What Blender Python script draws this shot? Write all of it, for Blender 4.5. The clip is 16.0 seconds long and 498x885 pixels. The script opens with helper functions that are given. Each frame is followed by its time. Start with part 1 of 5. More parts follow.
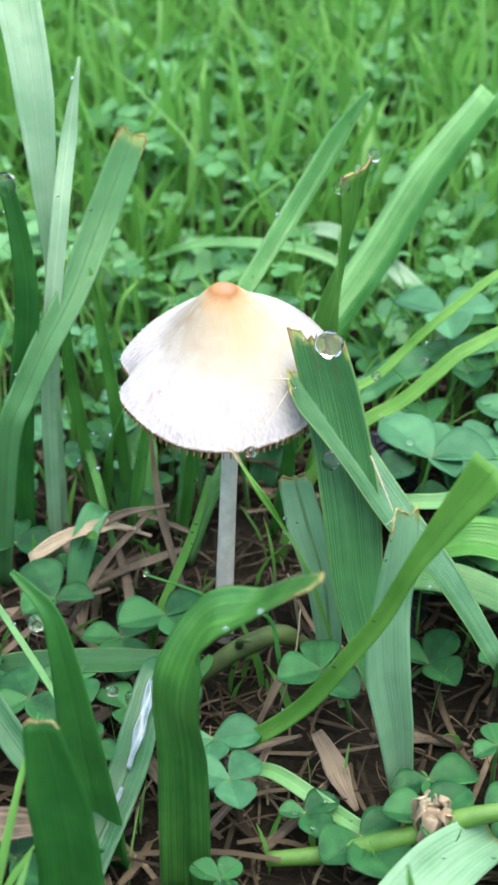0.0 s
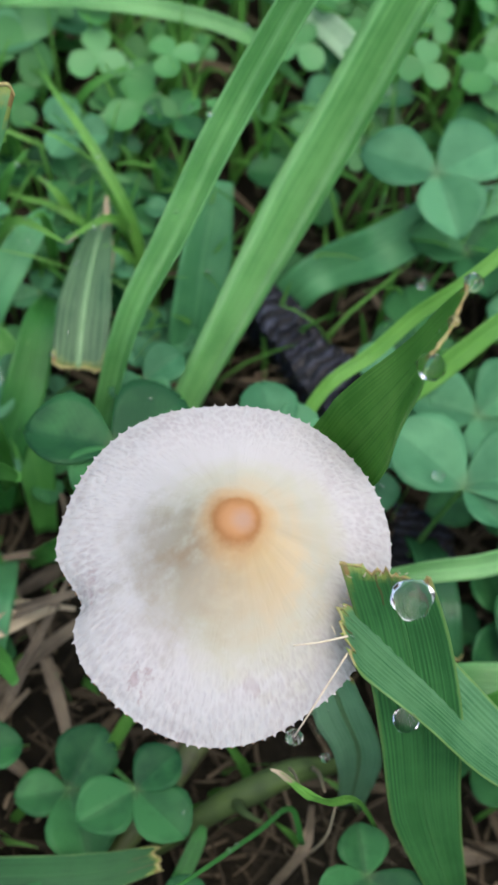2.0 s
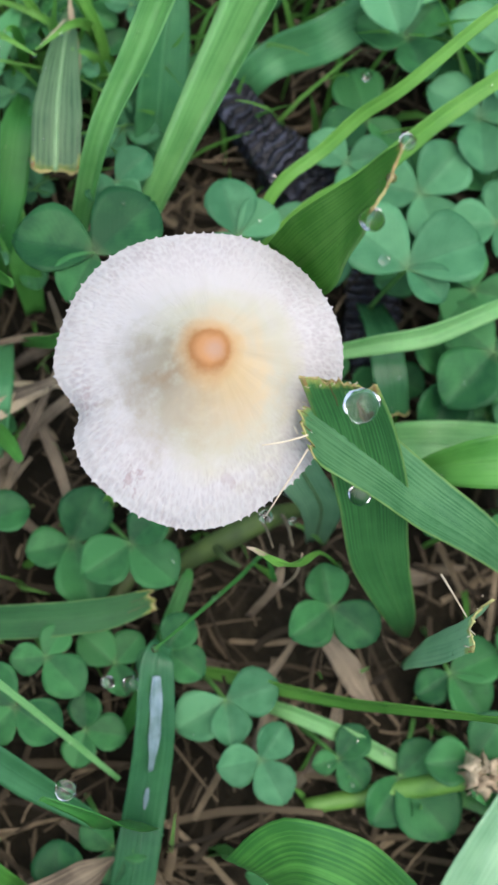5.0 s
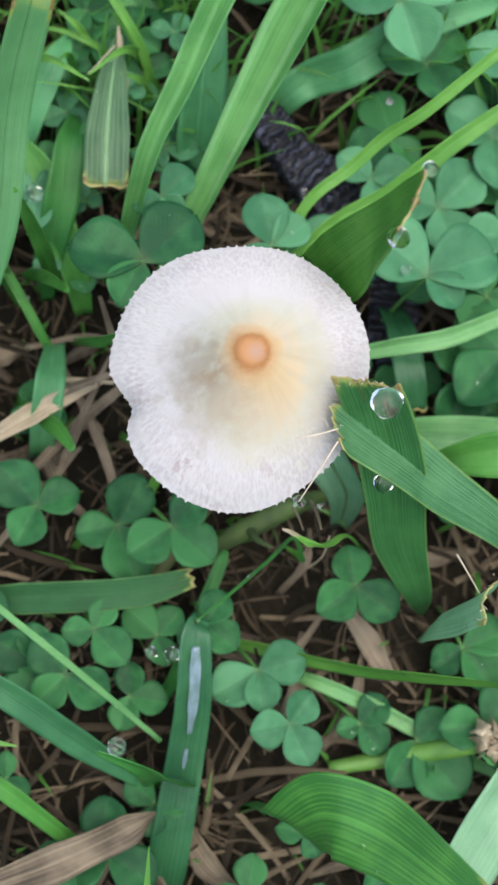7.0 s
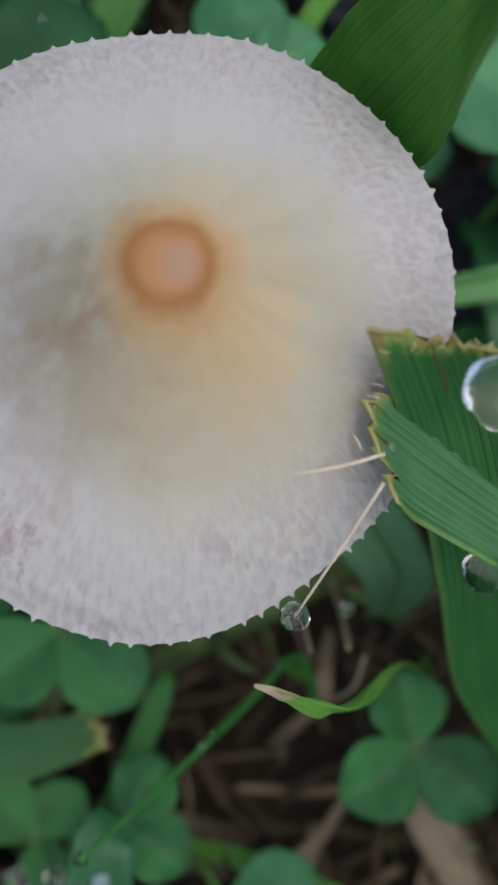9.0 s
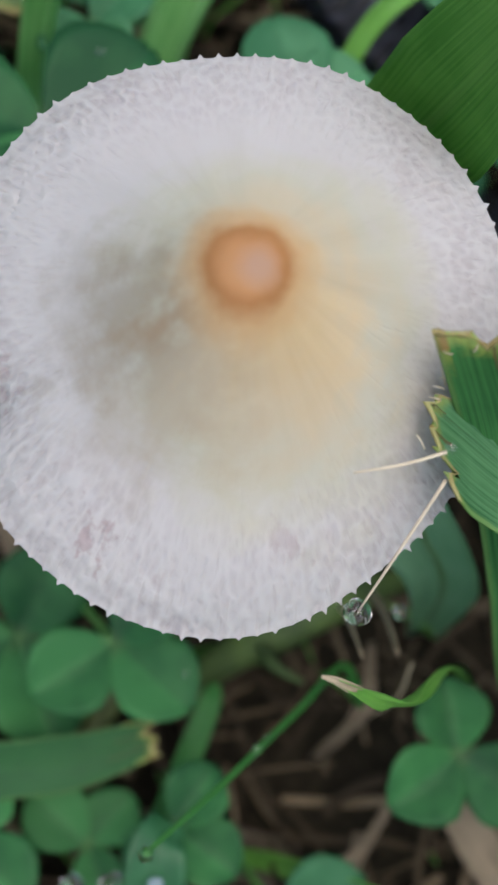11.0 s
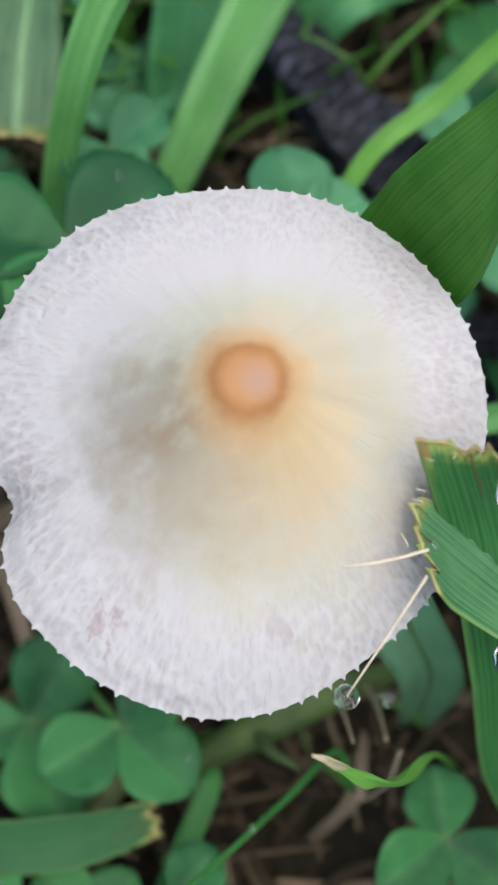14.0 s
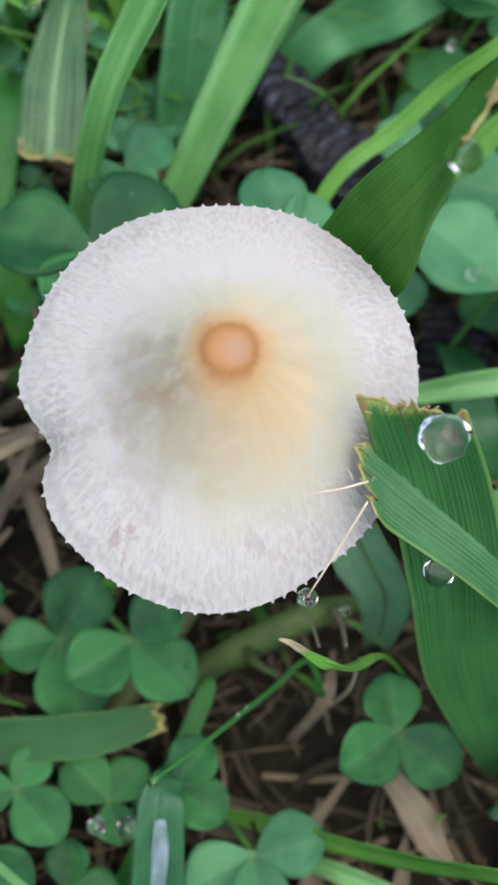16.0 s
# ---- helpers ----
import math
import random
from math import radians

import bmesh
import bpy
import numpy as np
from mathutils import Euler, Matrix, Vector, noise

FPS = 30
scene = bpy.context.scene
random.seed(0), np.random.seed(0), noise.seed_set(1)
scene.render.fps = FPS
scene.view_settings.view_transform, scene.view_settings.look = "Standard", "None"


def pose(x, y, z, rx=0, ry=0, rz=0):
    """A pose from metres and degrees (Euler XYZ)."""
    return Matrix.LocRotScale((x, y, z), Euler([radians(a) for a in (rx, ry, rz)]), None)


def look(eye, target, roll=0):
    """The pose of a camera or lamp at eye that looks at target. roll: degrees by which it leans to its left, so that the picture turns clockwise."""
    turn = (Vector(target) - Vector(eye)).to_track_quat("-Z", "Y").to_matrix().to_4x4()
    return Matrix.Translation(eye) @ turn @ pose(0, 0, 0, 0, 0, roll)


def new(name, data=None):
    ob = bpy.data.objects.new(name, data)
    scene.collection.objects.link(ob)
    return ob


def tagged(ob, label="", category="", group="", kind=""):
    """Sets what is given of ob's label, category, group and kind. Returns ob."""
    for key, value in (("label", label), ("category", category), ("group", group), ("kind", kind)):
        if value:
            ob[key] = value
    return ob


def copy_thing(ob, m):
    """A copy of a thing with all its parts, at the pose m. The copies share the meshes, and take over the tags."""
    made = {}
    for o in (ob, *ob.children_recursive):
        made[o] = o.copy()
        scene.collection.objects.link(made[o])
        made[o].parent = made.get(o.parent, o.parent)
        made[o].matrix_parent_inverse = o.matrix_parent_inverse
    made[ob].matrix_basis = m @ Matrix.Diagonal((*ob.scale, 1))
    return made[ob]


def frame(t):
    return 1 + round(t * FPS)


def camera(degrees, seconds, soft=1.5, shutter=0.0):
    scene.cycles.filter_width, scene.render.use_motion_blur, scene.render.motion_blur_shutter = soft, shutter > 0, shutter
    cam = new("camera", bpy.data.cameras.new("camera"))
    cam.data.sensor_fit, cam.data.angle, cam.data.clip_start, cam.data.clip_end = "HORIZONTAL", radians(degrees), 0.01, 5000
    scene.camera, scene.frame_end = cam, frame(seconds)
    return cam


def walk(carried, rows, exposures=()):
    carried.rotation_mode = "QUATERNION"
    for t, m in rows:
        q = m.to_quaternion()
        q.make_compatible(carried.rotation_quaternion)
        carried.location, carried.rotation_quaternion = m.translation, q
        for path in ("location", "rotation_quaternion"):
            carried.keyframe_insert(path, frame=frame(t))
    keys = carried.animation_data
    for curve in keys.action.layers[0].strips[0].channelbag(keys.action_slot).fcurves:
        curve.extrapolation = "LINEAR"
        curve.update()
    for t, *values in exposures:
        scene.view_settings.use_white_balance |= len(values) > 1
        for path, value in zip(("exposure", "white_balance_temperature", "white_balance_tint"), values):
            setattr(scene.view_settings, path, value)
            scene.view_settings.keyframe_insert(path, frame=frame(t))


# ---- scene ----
cam = camera(17.0, 16.0, soft=2.9)
PATH = [
    (0, (0.03206, -0.23426, 0.21943), (0.01276, -0.07103, 0.10548), 0.19),
    (0.5, (0.02821, -0.22407, 0.22088), (0.01299, -0.06376, 0.10226), 0.78),
    (1, (0.01219, -0.16307, 0.23048), (0.00775, -0.02016, 0.09063), 1.79),
    (1.5, (-0.00934, -0.10716, 0.23454), (0.00425, 0.00582, 0.07007), 6.43),
    (2, (-0.01869, -0.05919, 0.24139), (0.00545, 0.01999, 0.05932), 13.68),
    (2.5, (-0.02131, -0.06221, 0.22358), (0.00875, 0.00991, 0.03947), 16.74),
    (3, (-0.02295, -0.05539, 0.22117), (0.00613, 0.00951, 0.03424), 18.09),
    (3.5, (-0.02363, -0.04608, 0.23095), (0.00810, 0.00490, 0.04017), 25.20),
    (6, (-0.02038, -0.04766, 0.28917), (0.00222, -0.01251, 0.09358), 26.17),
    (6.5, (-0.02168, -0.04959, 0.28972), (0.00097, -0.01390, 0.09424), 25.92),
    (7, (-0.02829, -0.04995, 0.29726), (-0.00380, -0.01492, 0.10188), 28.72),
    (7.5, (-0.02900, -0.04514, 0.29454), (-0.00391, -0.01130, 0.09903), 30.19),
    (8, (-0.02627, -0.04806, 0.29483), (-0.00225, -0.01356, 0.09930), 28.44),
    (8.1, (-0.02627, -0.04806, 0.29483), (-0.00225, -0.01356, 0.09930), 28.44),
    (8.5, (-0.00964, -0.02798, 0.18302), (0.01463, 0.00393, -0.01292), 30.87),
    (9, (-0.00530, -0.02461, 0.17004), (0.01438, 0.00974, -0.02600), 23.67),
    (11.5, (-0.01098, -0.02860, 0.17630), (0.00980, 0.01238, -0.01835), 20.59),
    (12, (-0.00948, -0.02722, 0.17933), (0.01066, 0.01454, -0.01522), 20.20),
    (12.5, (-0.01321, -0.03282, 0.18072), (0.01118, 0.01337, -0.01234), 21.81),
    (13, (-0.01446, -0.03138, 0.18305), (0.00997, 0.01729, -0.00939), 20.05),
    (13.5, (-0.01345, -0.03656, 0.18408), (0.01073, 0.02276, -0.00538), 16.13),
    (14, (-0.01085, -0.03070, 0.18329), (0.00985, 0.02194, -0.00855), 16.20),
    (14.5, (-0.01496, -0.04136, 0.21098), (0.00696, 0.01136, 0.01931), 17.00),
    (15, (-0.01323, -0.04407, 0.21833), (0.00605, 0.00857, 0.02635), 15.14),
    (15.5, (-0.01341, -0.04312, 0.21474), (0.00710, 0.00907, 0.02277), 16.31),
    (16, (-0.01212, -0.04394, 0.21577), (0.00707, 0.00912, 0.02389), 14.87),
]
EXPOSURES = [(0, 1.46), (0.5, 1.25), (1, 1.1), (1.5, 0.8), (2, 0.76), (2.5, 0.46), (3, 0.40), (3.5, 0.56), (6, 0.98), (8, 0.96), (8.5, 0.5), (9.2, 0.0), (11.3, 0.62), (12, 0.97), (13.3, 0.88), (14, 0.80), (14.5, 0.66), (15, 1.15), (15.5, 0.87), (16, 0.81)]
walk(cam, [(t, look(e, g, r)) for t, e, g, r in PATH], exposures=EXPOSURES)

# ---- light ----
SUN_ELEVATION, SUN_TURN = radians(82), radians(120)
world = bpy.data.worlds.new("overcast_sky")
scene.world = world
world.use_nodes = True
wn, wl = world.node_tree.nodes, world.node_tree.links
sky = wn.new("ShaderNodeTexSky")
sky.sky_type, sky.sun_disc = "NISHITA", False
sky.sun_elevation, sky.sun_rotation = SUN_ELEVATION, SUN_TURN
sky.air_density, sky.dust_density, sky.ozone_density = 1.0, 4.0, 1.0
wl.new(sky.outputs["Color"], wn["Background"].inputs["Color"])
wn["Background"].inputs["Strength"].default_value = 0.15

sun = new("sun", bpy.data.lights.new("sun", "SUN"))
sun.data.energy, sun.data.angle, sun.data.color = 1.2, radians(90), (1.0, 0.97, 0.93)
way = Vector((math.sin(SUN_TURN) * math.cos(SUN_ELEVATION), math.cos(SUN_TURN) * math.cos(SUN_ELEVATION), math.sin(SUN_ELEVATION)))
sun.matrix_world = look(way * 2, (0, 0, 0))

# ---- materials ----
CM = 0.01


def base_material(name):
    m = bpy.data.materials.new(name)
    m.use_nodes = True
    return m, m.node_tree.nodes, m.node_tree.links, m.node_tree.nodes["Principled BSDF"]


def math_node(n, l, op, a, b=None):
    q = n.new("ShaderNodeMath")
    q.operation = op
    for k, v in enumerate((a, b)):
        if v is None:
            continue
        if isinstance(v, (int, float)):
            q.inputs[k].default_value = v
        else:
            l.new(v, q.inputs[k])
    return q.outputs[0]


def noise_node(n, l, vector, scale, detail=3.0, rough=0.55):
    q = n.new("ShaderNodeTexNoise")
    q.inputs["Scale"].default_value, q.inputs["Detail"].default_value, q.inputs["Roughness"].default_value = scale, detail, rough
    if vector is not None:
        l.new(vector, q.inputs["Vector"])
    return q.outputs["Fac"]


def ramp_node(n, l, fac, *stops):
    q = n.new("ShaderNodeValToRGB")
    e = q.color_ramp.elements
    while len(e) < len(stops):
        e.new(0.5)
    for k, (p, c) in enumerate(stops):
        e[k].position, e[k].color = p, (*c, 1)
    l.new(fac, q.inputs["Fac"])
    return q.outputs["Color"]


def mix_node(n, l, fac, a, b, how="MIX"):
    q = n.new("ShaderNodeMix")
    q.data_type, q.blend_type = "RGBA", how
    for key, v in ((0, fac), (6, a), (7, b)):
        if isinstance(v, (int, float)):
            q.inputs[key].default_value = v
        elif isinstance(v, tuple):
            q.inputs[key].default_value = (*v, 1)
        else:
            l.new(v, q.inputs[key])
    return q.outputs[2]


def bump_node(n, l, height, strength, distance):
    q = n.new("ShaderNodeBump")
    q.inputs["Strength"].default_value, q.inputs["Distance"].default_value = strength, distance
    l.new(height, q.inputs["Height"])
    return q.outputs["Normal"]


def see_through(m, n, l, bsdf, color, share):
    """Leaf tissue: part of the light passes through."""
    t, mix = n.new("ShaderNodeBsdfTranslucent"), n.new("ShaderNodeMixShader")
    mix.inputs[0].default_value = share
    l.new(color, t.inputs["Color"])
    l.new(bsdf.outputs[0], mix.inputs[1])
    l.new(t.outputs[0], mix.inputs[2])
    l.new(mix.outputs[0], n["Material Output"].inputs["Surface"])


def blade_material(name, light, dark, veins=16, rough=0.36, cut=0.0, share=0.38, ribbed=0.09, margins=0.0, gloss=0.45):
    """A grass blade: lengthwise veins, mottling, and a browned torn end where cut is above 0."""
    m, n, l, b = base_material(name)
    uv, sep = n.new("ShaderNodeUVMap"), n.new("ShaderNodeSeparateXYZ")
    uv.uv_map = "UVMap"
    l.new(uv.outputs[0], sep.inputs[0])
    co = n.new("ShaderNodeTexCoord")
    info = n.new("ShaderNodeObjectInfo")
    vein = math_node(n, l, "SINE", math_node(n, l, "MULTIPLY", sep.outputs[0], veins * 2 * math.pi))
    fine = math_node(n, l, "SINE", math_node(n, l, "MULTIPLY", sep.outputs[0], veins * 5.3 * math.pi))
    along = n.new("ShaderNodeCombineXYZ")
    l.new(math_node(n, l, "MULTIPLY", sep.outputs[0], veins * 1.7), along.inputs[0])
    l.new(math_node(n, l, "MULTIPLY", sep.outputs[1], 2.2), along.inputs[1])
    l.new(math_node(n, l, "MULTIPLY", info.outputs["Random"], 37.0), along.inputs[2])
    streak = math_node(n, l, "MULTIPLY", math_node(n, l, "SUBTRACT", noise_node(n, l, along.outputs[0], 1.0, 3.0, 0.6), 0.5), 4.5)
    both = math_node(n, l, "ADD", math_node(n, l, "MULTIPLY", math_node(n, l, "ADD", vein, math_node(n, l, "MULTIPLY", fine, 0.5)), 0.4), streak)
    blotch = noise_node(n, l, co.outputs["Object"], 130.0, 4.0)
    fac = math_node(n, l, "ADD", blotch, math_node(n, l, "MULTIPLY", both, ribbed))
    fac = math_node(n, l, "ADD", fac, math_node(n, l, "MULTIPLY", math_node(n, l, "SUBTRACT", info.outputs["Random"], 0.5), 0.25))
    col = ramp_node(n, l, fac, (0.25, dark), (0.72, light))
    pale = math_node(n, l, "LESS_THAN", math_node(n, l, "ABSOLUTE", math_node(n, l, "SUBTRACT", sep.outputs[0], 0.5)), 0.03)
    col = mix_node(n, l, math_node(n, l, "MULTIPLY", pale, 0.3), col, tuple(min(1, c * 1.35) for c in light))
    speck = math_node(n, l, "GREATER_THAN", noise_node(n, l, co.outputs["Object"], 900.0, 2.0), 0.77)
    col = mix_node(n, l, math_node(n, l, "MULTIPLY", speck, 0.25), col, tuple(min(1, c * 1.8) for c in light))
    if cut:
        torn = noise_node(n, l, co.outputs["Object"], 500.0, 4.0, 0.65)
        side = math_node(n, l, "ABSOLUTE", math_node(n, l, "SUBTRACT", sep.outputs[0], 0.5))
        margin = math_node(n, l, "MULTIPLY", math_node(n, l, "GREATER_THAN", side, 0.42), cut * 1.6)
        edge = math_node(n, l, "ADD", math_node(n, l, "ADD", sep.outputs[1], margin), math_node(n, l, "MULTIPLY", math_node(n, l, "SUBTRACT", torn, 0.5), cut * 4))
        col = mix_node(n, l, math_node(n, l, "MULTIPLY", ramp_node(n, l, edge, (1 - cut * 1.6, (0, 0, 0)), (1 - cut * 0.3, (1, 1, 1))), 0.75), col, (0.34, 0.40, 0.09))
        col = mix_node(n, l, math_node(n, l, "MULTIPLY", math_node(n, l, "GREATER_THAN", edge, 1 + cut * 0.35), 0.8), col, (0.30, 0.17, 0.07))
    if margins:
        rim_side = math_node(n, l, "ABSOLUTE", math_node(n, l, "SUBTRACT", sep.outputs[0], 0.5))
        wander = math_node(n, l, "MULTIPLY", math_node(n, l, "SUBTRACT", noise_node(n, l, co.outputs["Object"], 350.0, 3.0), 0.5), 0.06)
        pale_rim = ramp_node(n, l, math_node(n, l, "ADD", rim_side, wander), (0.455, (0, 0, 0)), (0.485, (1, 1, 1)))
        col = mix_node(n, l, math_node(n, l, "MULTIPLY", pale_rim, margins), col, (0.25, 0.42, 0.12))
        for place, start in ((0.68, 0.86), (0.36, 0.90), (0.52, 0.93)):
            gap = math_node(n, l, "LESS_THAN", math_node(n, l, "ABSOLUTE", math_node(n, l, "ADD", math_node(n, l, "SUBTRACT", sep.outputs[0], place), wander)), 0.012)
            gap = math_node(n, l, "MULTIPLY", gap, math_node(n, l, "GREATER_THAN", sep.outputs[1], start))
            col = mix_node(n, l, math_node(n, l, "MULTIPLY", gap, 0.8), col, (0.13, 0.10, 0.04))
    l.new(col, b.inputs["Base Color"])
    b.inputs["Roughness"].default_value = rough
    b.inputs["Specular IOR Level"].default_value = gloss
    l.new(bump_node(n, l, both, 0.35, 0.0001), b.inputs["Normal"])
    see_through(m, n, l, b, col, share)
    return m


BLADE_GREEN = blade_material("blade_green", (0.125, 0.390, 0.075), (0.062, 0.255, 0.044))
BLADE_PALE = blade_material("blade_pale", (0.265, 0.600, 0.225), (0.130, 0.400, 0.120), rough=0.3, ribbed=0.2, share=0.5, gloss=0.8)
BLADE_RIBBED = blade_material("blade_ribbed", (0.105, 0.330, 0.062), (0.038, 0.170, 0.034), 17, 0.28, cut=0.02, share=0.25, ribbed=0.26)
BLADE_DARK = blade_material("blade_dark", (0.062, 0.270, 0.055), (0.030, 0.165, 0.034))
BLADE_BLUE = blade_material("blade_blue_green", (0.135, 0.420, 0.175), (0.062, 0.260, 0.100), ribbed=0.14)
BLADE_TEAL = blade_material("blade_teal", (0.065, 0.235, 0.095), (0.032, 0.145, 0.060), 9, 0.26)
CUT_GREEN = blade_material("cut_blade_green", (0.066, 0.235, 0.070), (0.030, 0.135, 0.038), 22, cut=0.02, ribbed=0.34, share=0.25, margins=0.45)
# cut_blade_green darkened: the shade low in the turf is put into the colour
CUT_SHADED = blade_material("cut_blade_shaded", (0.030, 0.140, 0.040), (0.014, 0.082, 0.024), 22, 0.55, cut=0.02, ribbed=0.2, share=0.25, margins=0.35)
BLADE_LIME = blade_material("blade_lime_green", (0.200, 0.470, 0.092), (0.118, 0.345, 0.058), 12)
# silvery green with the sky's sheen mixed into the base colour
BLADE_SHEEN = blade_material("blade_silver_sheen", (0.480, 0.690, 0.480), (0.270, 0.500, 0.290), rough=0.32, ribbed=0.12, share=0.5)
CUT_WITHER = blade_material("cut_blade_withered", (0.125, 0.245, 0.115), (0.050, 0.135, 0.060), 9, cut=0.03, ribbed=0.3)
CUT_LIGHT = blade_material("cut_blade_light", (0.150, 0.400, 0.160), (0.092, 0.290, 0.100), 14, cut=0.015, share=0.5)
CUT_OLIVE = blade_material("cut_blade_olive", (0.205, 0.460, 0.105), (0.098, 0.300, 0.054), 24, cut=0.015, ribbed=0.16, share=0.55)
CUT_GREY = blade_material("cut_blade_grey_green", (0.330, 0.590, 0.360), (0.195, 0.430, 0.235), 14, cut=0.02, ribbed=0.16, share=0.4)
CUT_PALE = blade_material("cut_blade_pale", (0.145, 0.355, 0.165), (0.056, 0.198, 0.078), 17, 0.25, cut=0.03, ribbed=0.24, margins=0.65, gloss=0.7)


def clover_material(name, light, dark):
    m, n, l, b = base_material(name)
    uv, sep = n.new("ShaderNodeUVMap"), n.new("ShaderNodeSeparateXYZ")
    uv.uv_map = "UVMap"
    l.new(uv.outputs[0], sep.inputs[0])
    co, info = n.new("ShaderNodeTexCoord"), n.new("ShaderNodeObjectInfo")
    side = math_node(n, l, "ABSOLUTE", math_node(n, l, "SUBTRACT", sep.outputs[0], 0.5))
    slant = math_node(n, l, "SUBTRACT", sep.outputs[1], math_node(n, l, "MULTIPLY", side, 0.9))
    vein = math_node(n, l, "SINE", math_node(n, l, "MULTIPLY", slant, 75.0))
    fac = math_node(n, l, "ADD", noise_node(n, l, co.outputs["Object"], 220.0, 4.0), math_node(n, l, "MULTIPLY", vein, 0.014))
    fac = math_node(n, l, "ADD", fac, math_node(n, l, "MULTIPLY", math_node(n, l, "SUBTRACT", info.outputs["Random"], 0.5), 0.6))
    col = ramp_node(n, l, fac, (0.22, dark), (0.75, light))
    rib = math_node(n, l, "LESS_THAN", side, 0.012)
    col = mix_node(n, l, math_node(n, l, "MULTIPLY", rib, 0.18), col, tuple(c * 0.6 for c in dark))
    heart = ramp_node(n, l, sep.outputs[1], (0.02, (1, 1, 1)), (0.14, (0, 0, 0)))
    col = mix_node(n, l, math_node(n, l, "MULTIPLY", heart, 0.35), col, (0.16, 0.20, 0.09))
    # one half painted darker, as the fold along the midrib would shade it
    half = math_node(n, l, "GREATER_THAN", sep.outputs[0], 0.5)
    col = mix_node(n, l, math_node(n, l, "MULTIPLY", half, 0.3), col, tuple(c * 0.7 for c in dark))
    l.new(col, b.inputs["Base Color"])
    b.inputs["Roughness"].default_value = 0.5
    b.inputs["Specular IOR Level"].default_value = 0.2
    l.new(bump_node(n, l, vein, 0.08, 0.0001), b.inputs["Normal"])
    see_through(m, n, l, b, col, 0.22)
    return m


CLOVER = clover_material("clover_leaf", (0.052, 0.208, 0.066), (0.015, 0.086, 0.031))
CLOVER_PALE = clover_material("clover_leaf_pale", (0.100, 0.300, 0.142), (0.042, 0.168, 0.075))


def island_material(name, stops, rough=0.6, share=0.2, scale=60.0):
    """Mixed small pieces in one mesh: each takes its own tint."""
    m, n, l, b = base_material(name)
    geo, co = n.new("ShaderNodeNewGeometry"), n.new("ShaderNodeTexCoord")
    fac = math_node(n, l, "ADD", math_node(n, l, "MULTIPLY", geo.outputs["Random Per Island"], 0.75),
                    math_node(n, l, "MULTIPLY", noise_node(n, l, co.outputs["Object"], scale, 3.0), 0.3))
    col = ramp_node(n, l, fac, *stops)
    l.new(col, b.inputs["Base Color"])
    b.inputs["Roughness"].default_value = rough
    b.inputs["Specular IOR Level"].default_value = 0.4 if share else 0.15
    if share:
        see_through(m, n, l, b, col, share)
    return m


FIELD_GRASS = island_material("field_grass", ((0.05, (0.072, 0.235, 0.040)), (0.45, (0.130, 0.370, 0.064)), (0.78, (0.200, 0.480, 0.104)), (1.0, (0.320, 0.570, 0.215))), 0.5, 0.45)
FIELD_CLOVER = island_material("field_clover", ((0.05, (0.036, 0.150, 0.040)), (0.5, (0.080, 0.280, 0.082)), (0.85, (0.140, 0.370, 0.145)), (1.0, (0.250, 0.480, 0.260))), 0.5, 0.3)
STRAW = island_material("dry_straw", ((0.05, (0.011, 0.009, 0.006)), (0.45, (0.040, 0.031, 0.019)), (0.75, (0.098, 0.077, 0.048)), (1.0, (0.270, 0.215, 0.140))), 0.75, 0.0, 400.0)


def soil_material():
    m, n, l, b = base_material("soil")
    co = n.new("ShaderNodeTexCoord")
    big = noise_node(n, l, co.outputs["Object"], 45.0, 5.0, 0.6)
    fine = noise_node(n, l, co.outputs["Object"], 600.0, 5.0, 0.65)
    fac = math_node(n, l, "ADD", math_node(n, l, "MULTIPLY", big, 0.6), math_node(n, l, "MULTIPLY", fine, 0.4))
    col = ramp_node(n, l, fac, (0.30, (0.006, 0.0055, 0.0035)), (0.52, (0.015, 0.0128, 0.008)), (0.78, (0.046, 0.038, 0.024)))
    dist = n.new("ShaderNodeVectorMath")
    dist.operation = "LENGTH"
    l.new(co.outputs["Object"], dist.inputs[0])
    mossy = ramp_node(n, l, math_node(n, l, "ADD", dist.outputs["Value"], math_node(n, l, "MULTIPLY", big, 0.5)), (0.5, (0, 0, 0)), (1.0, (1, 1, 1)))
    col = mix_node(n, l, mossy, col, ramp_node(n, l, fac, (0.35, (0.014, 0.034, 0.010)), (0.65, (0.036, 0.080, 0.022))))
    l.new(col, b.inputs["Base Color"])
    b.inputs["Roughness"].default_value = 0.9
    b.inputs["Specular IOR Level"].default_value = 0.12
    l.new(bump_node(n, l, fine, 0.8, 0.002), b.inputs["Normal"])
    return m


SOIL = soil_material()


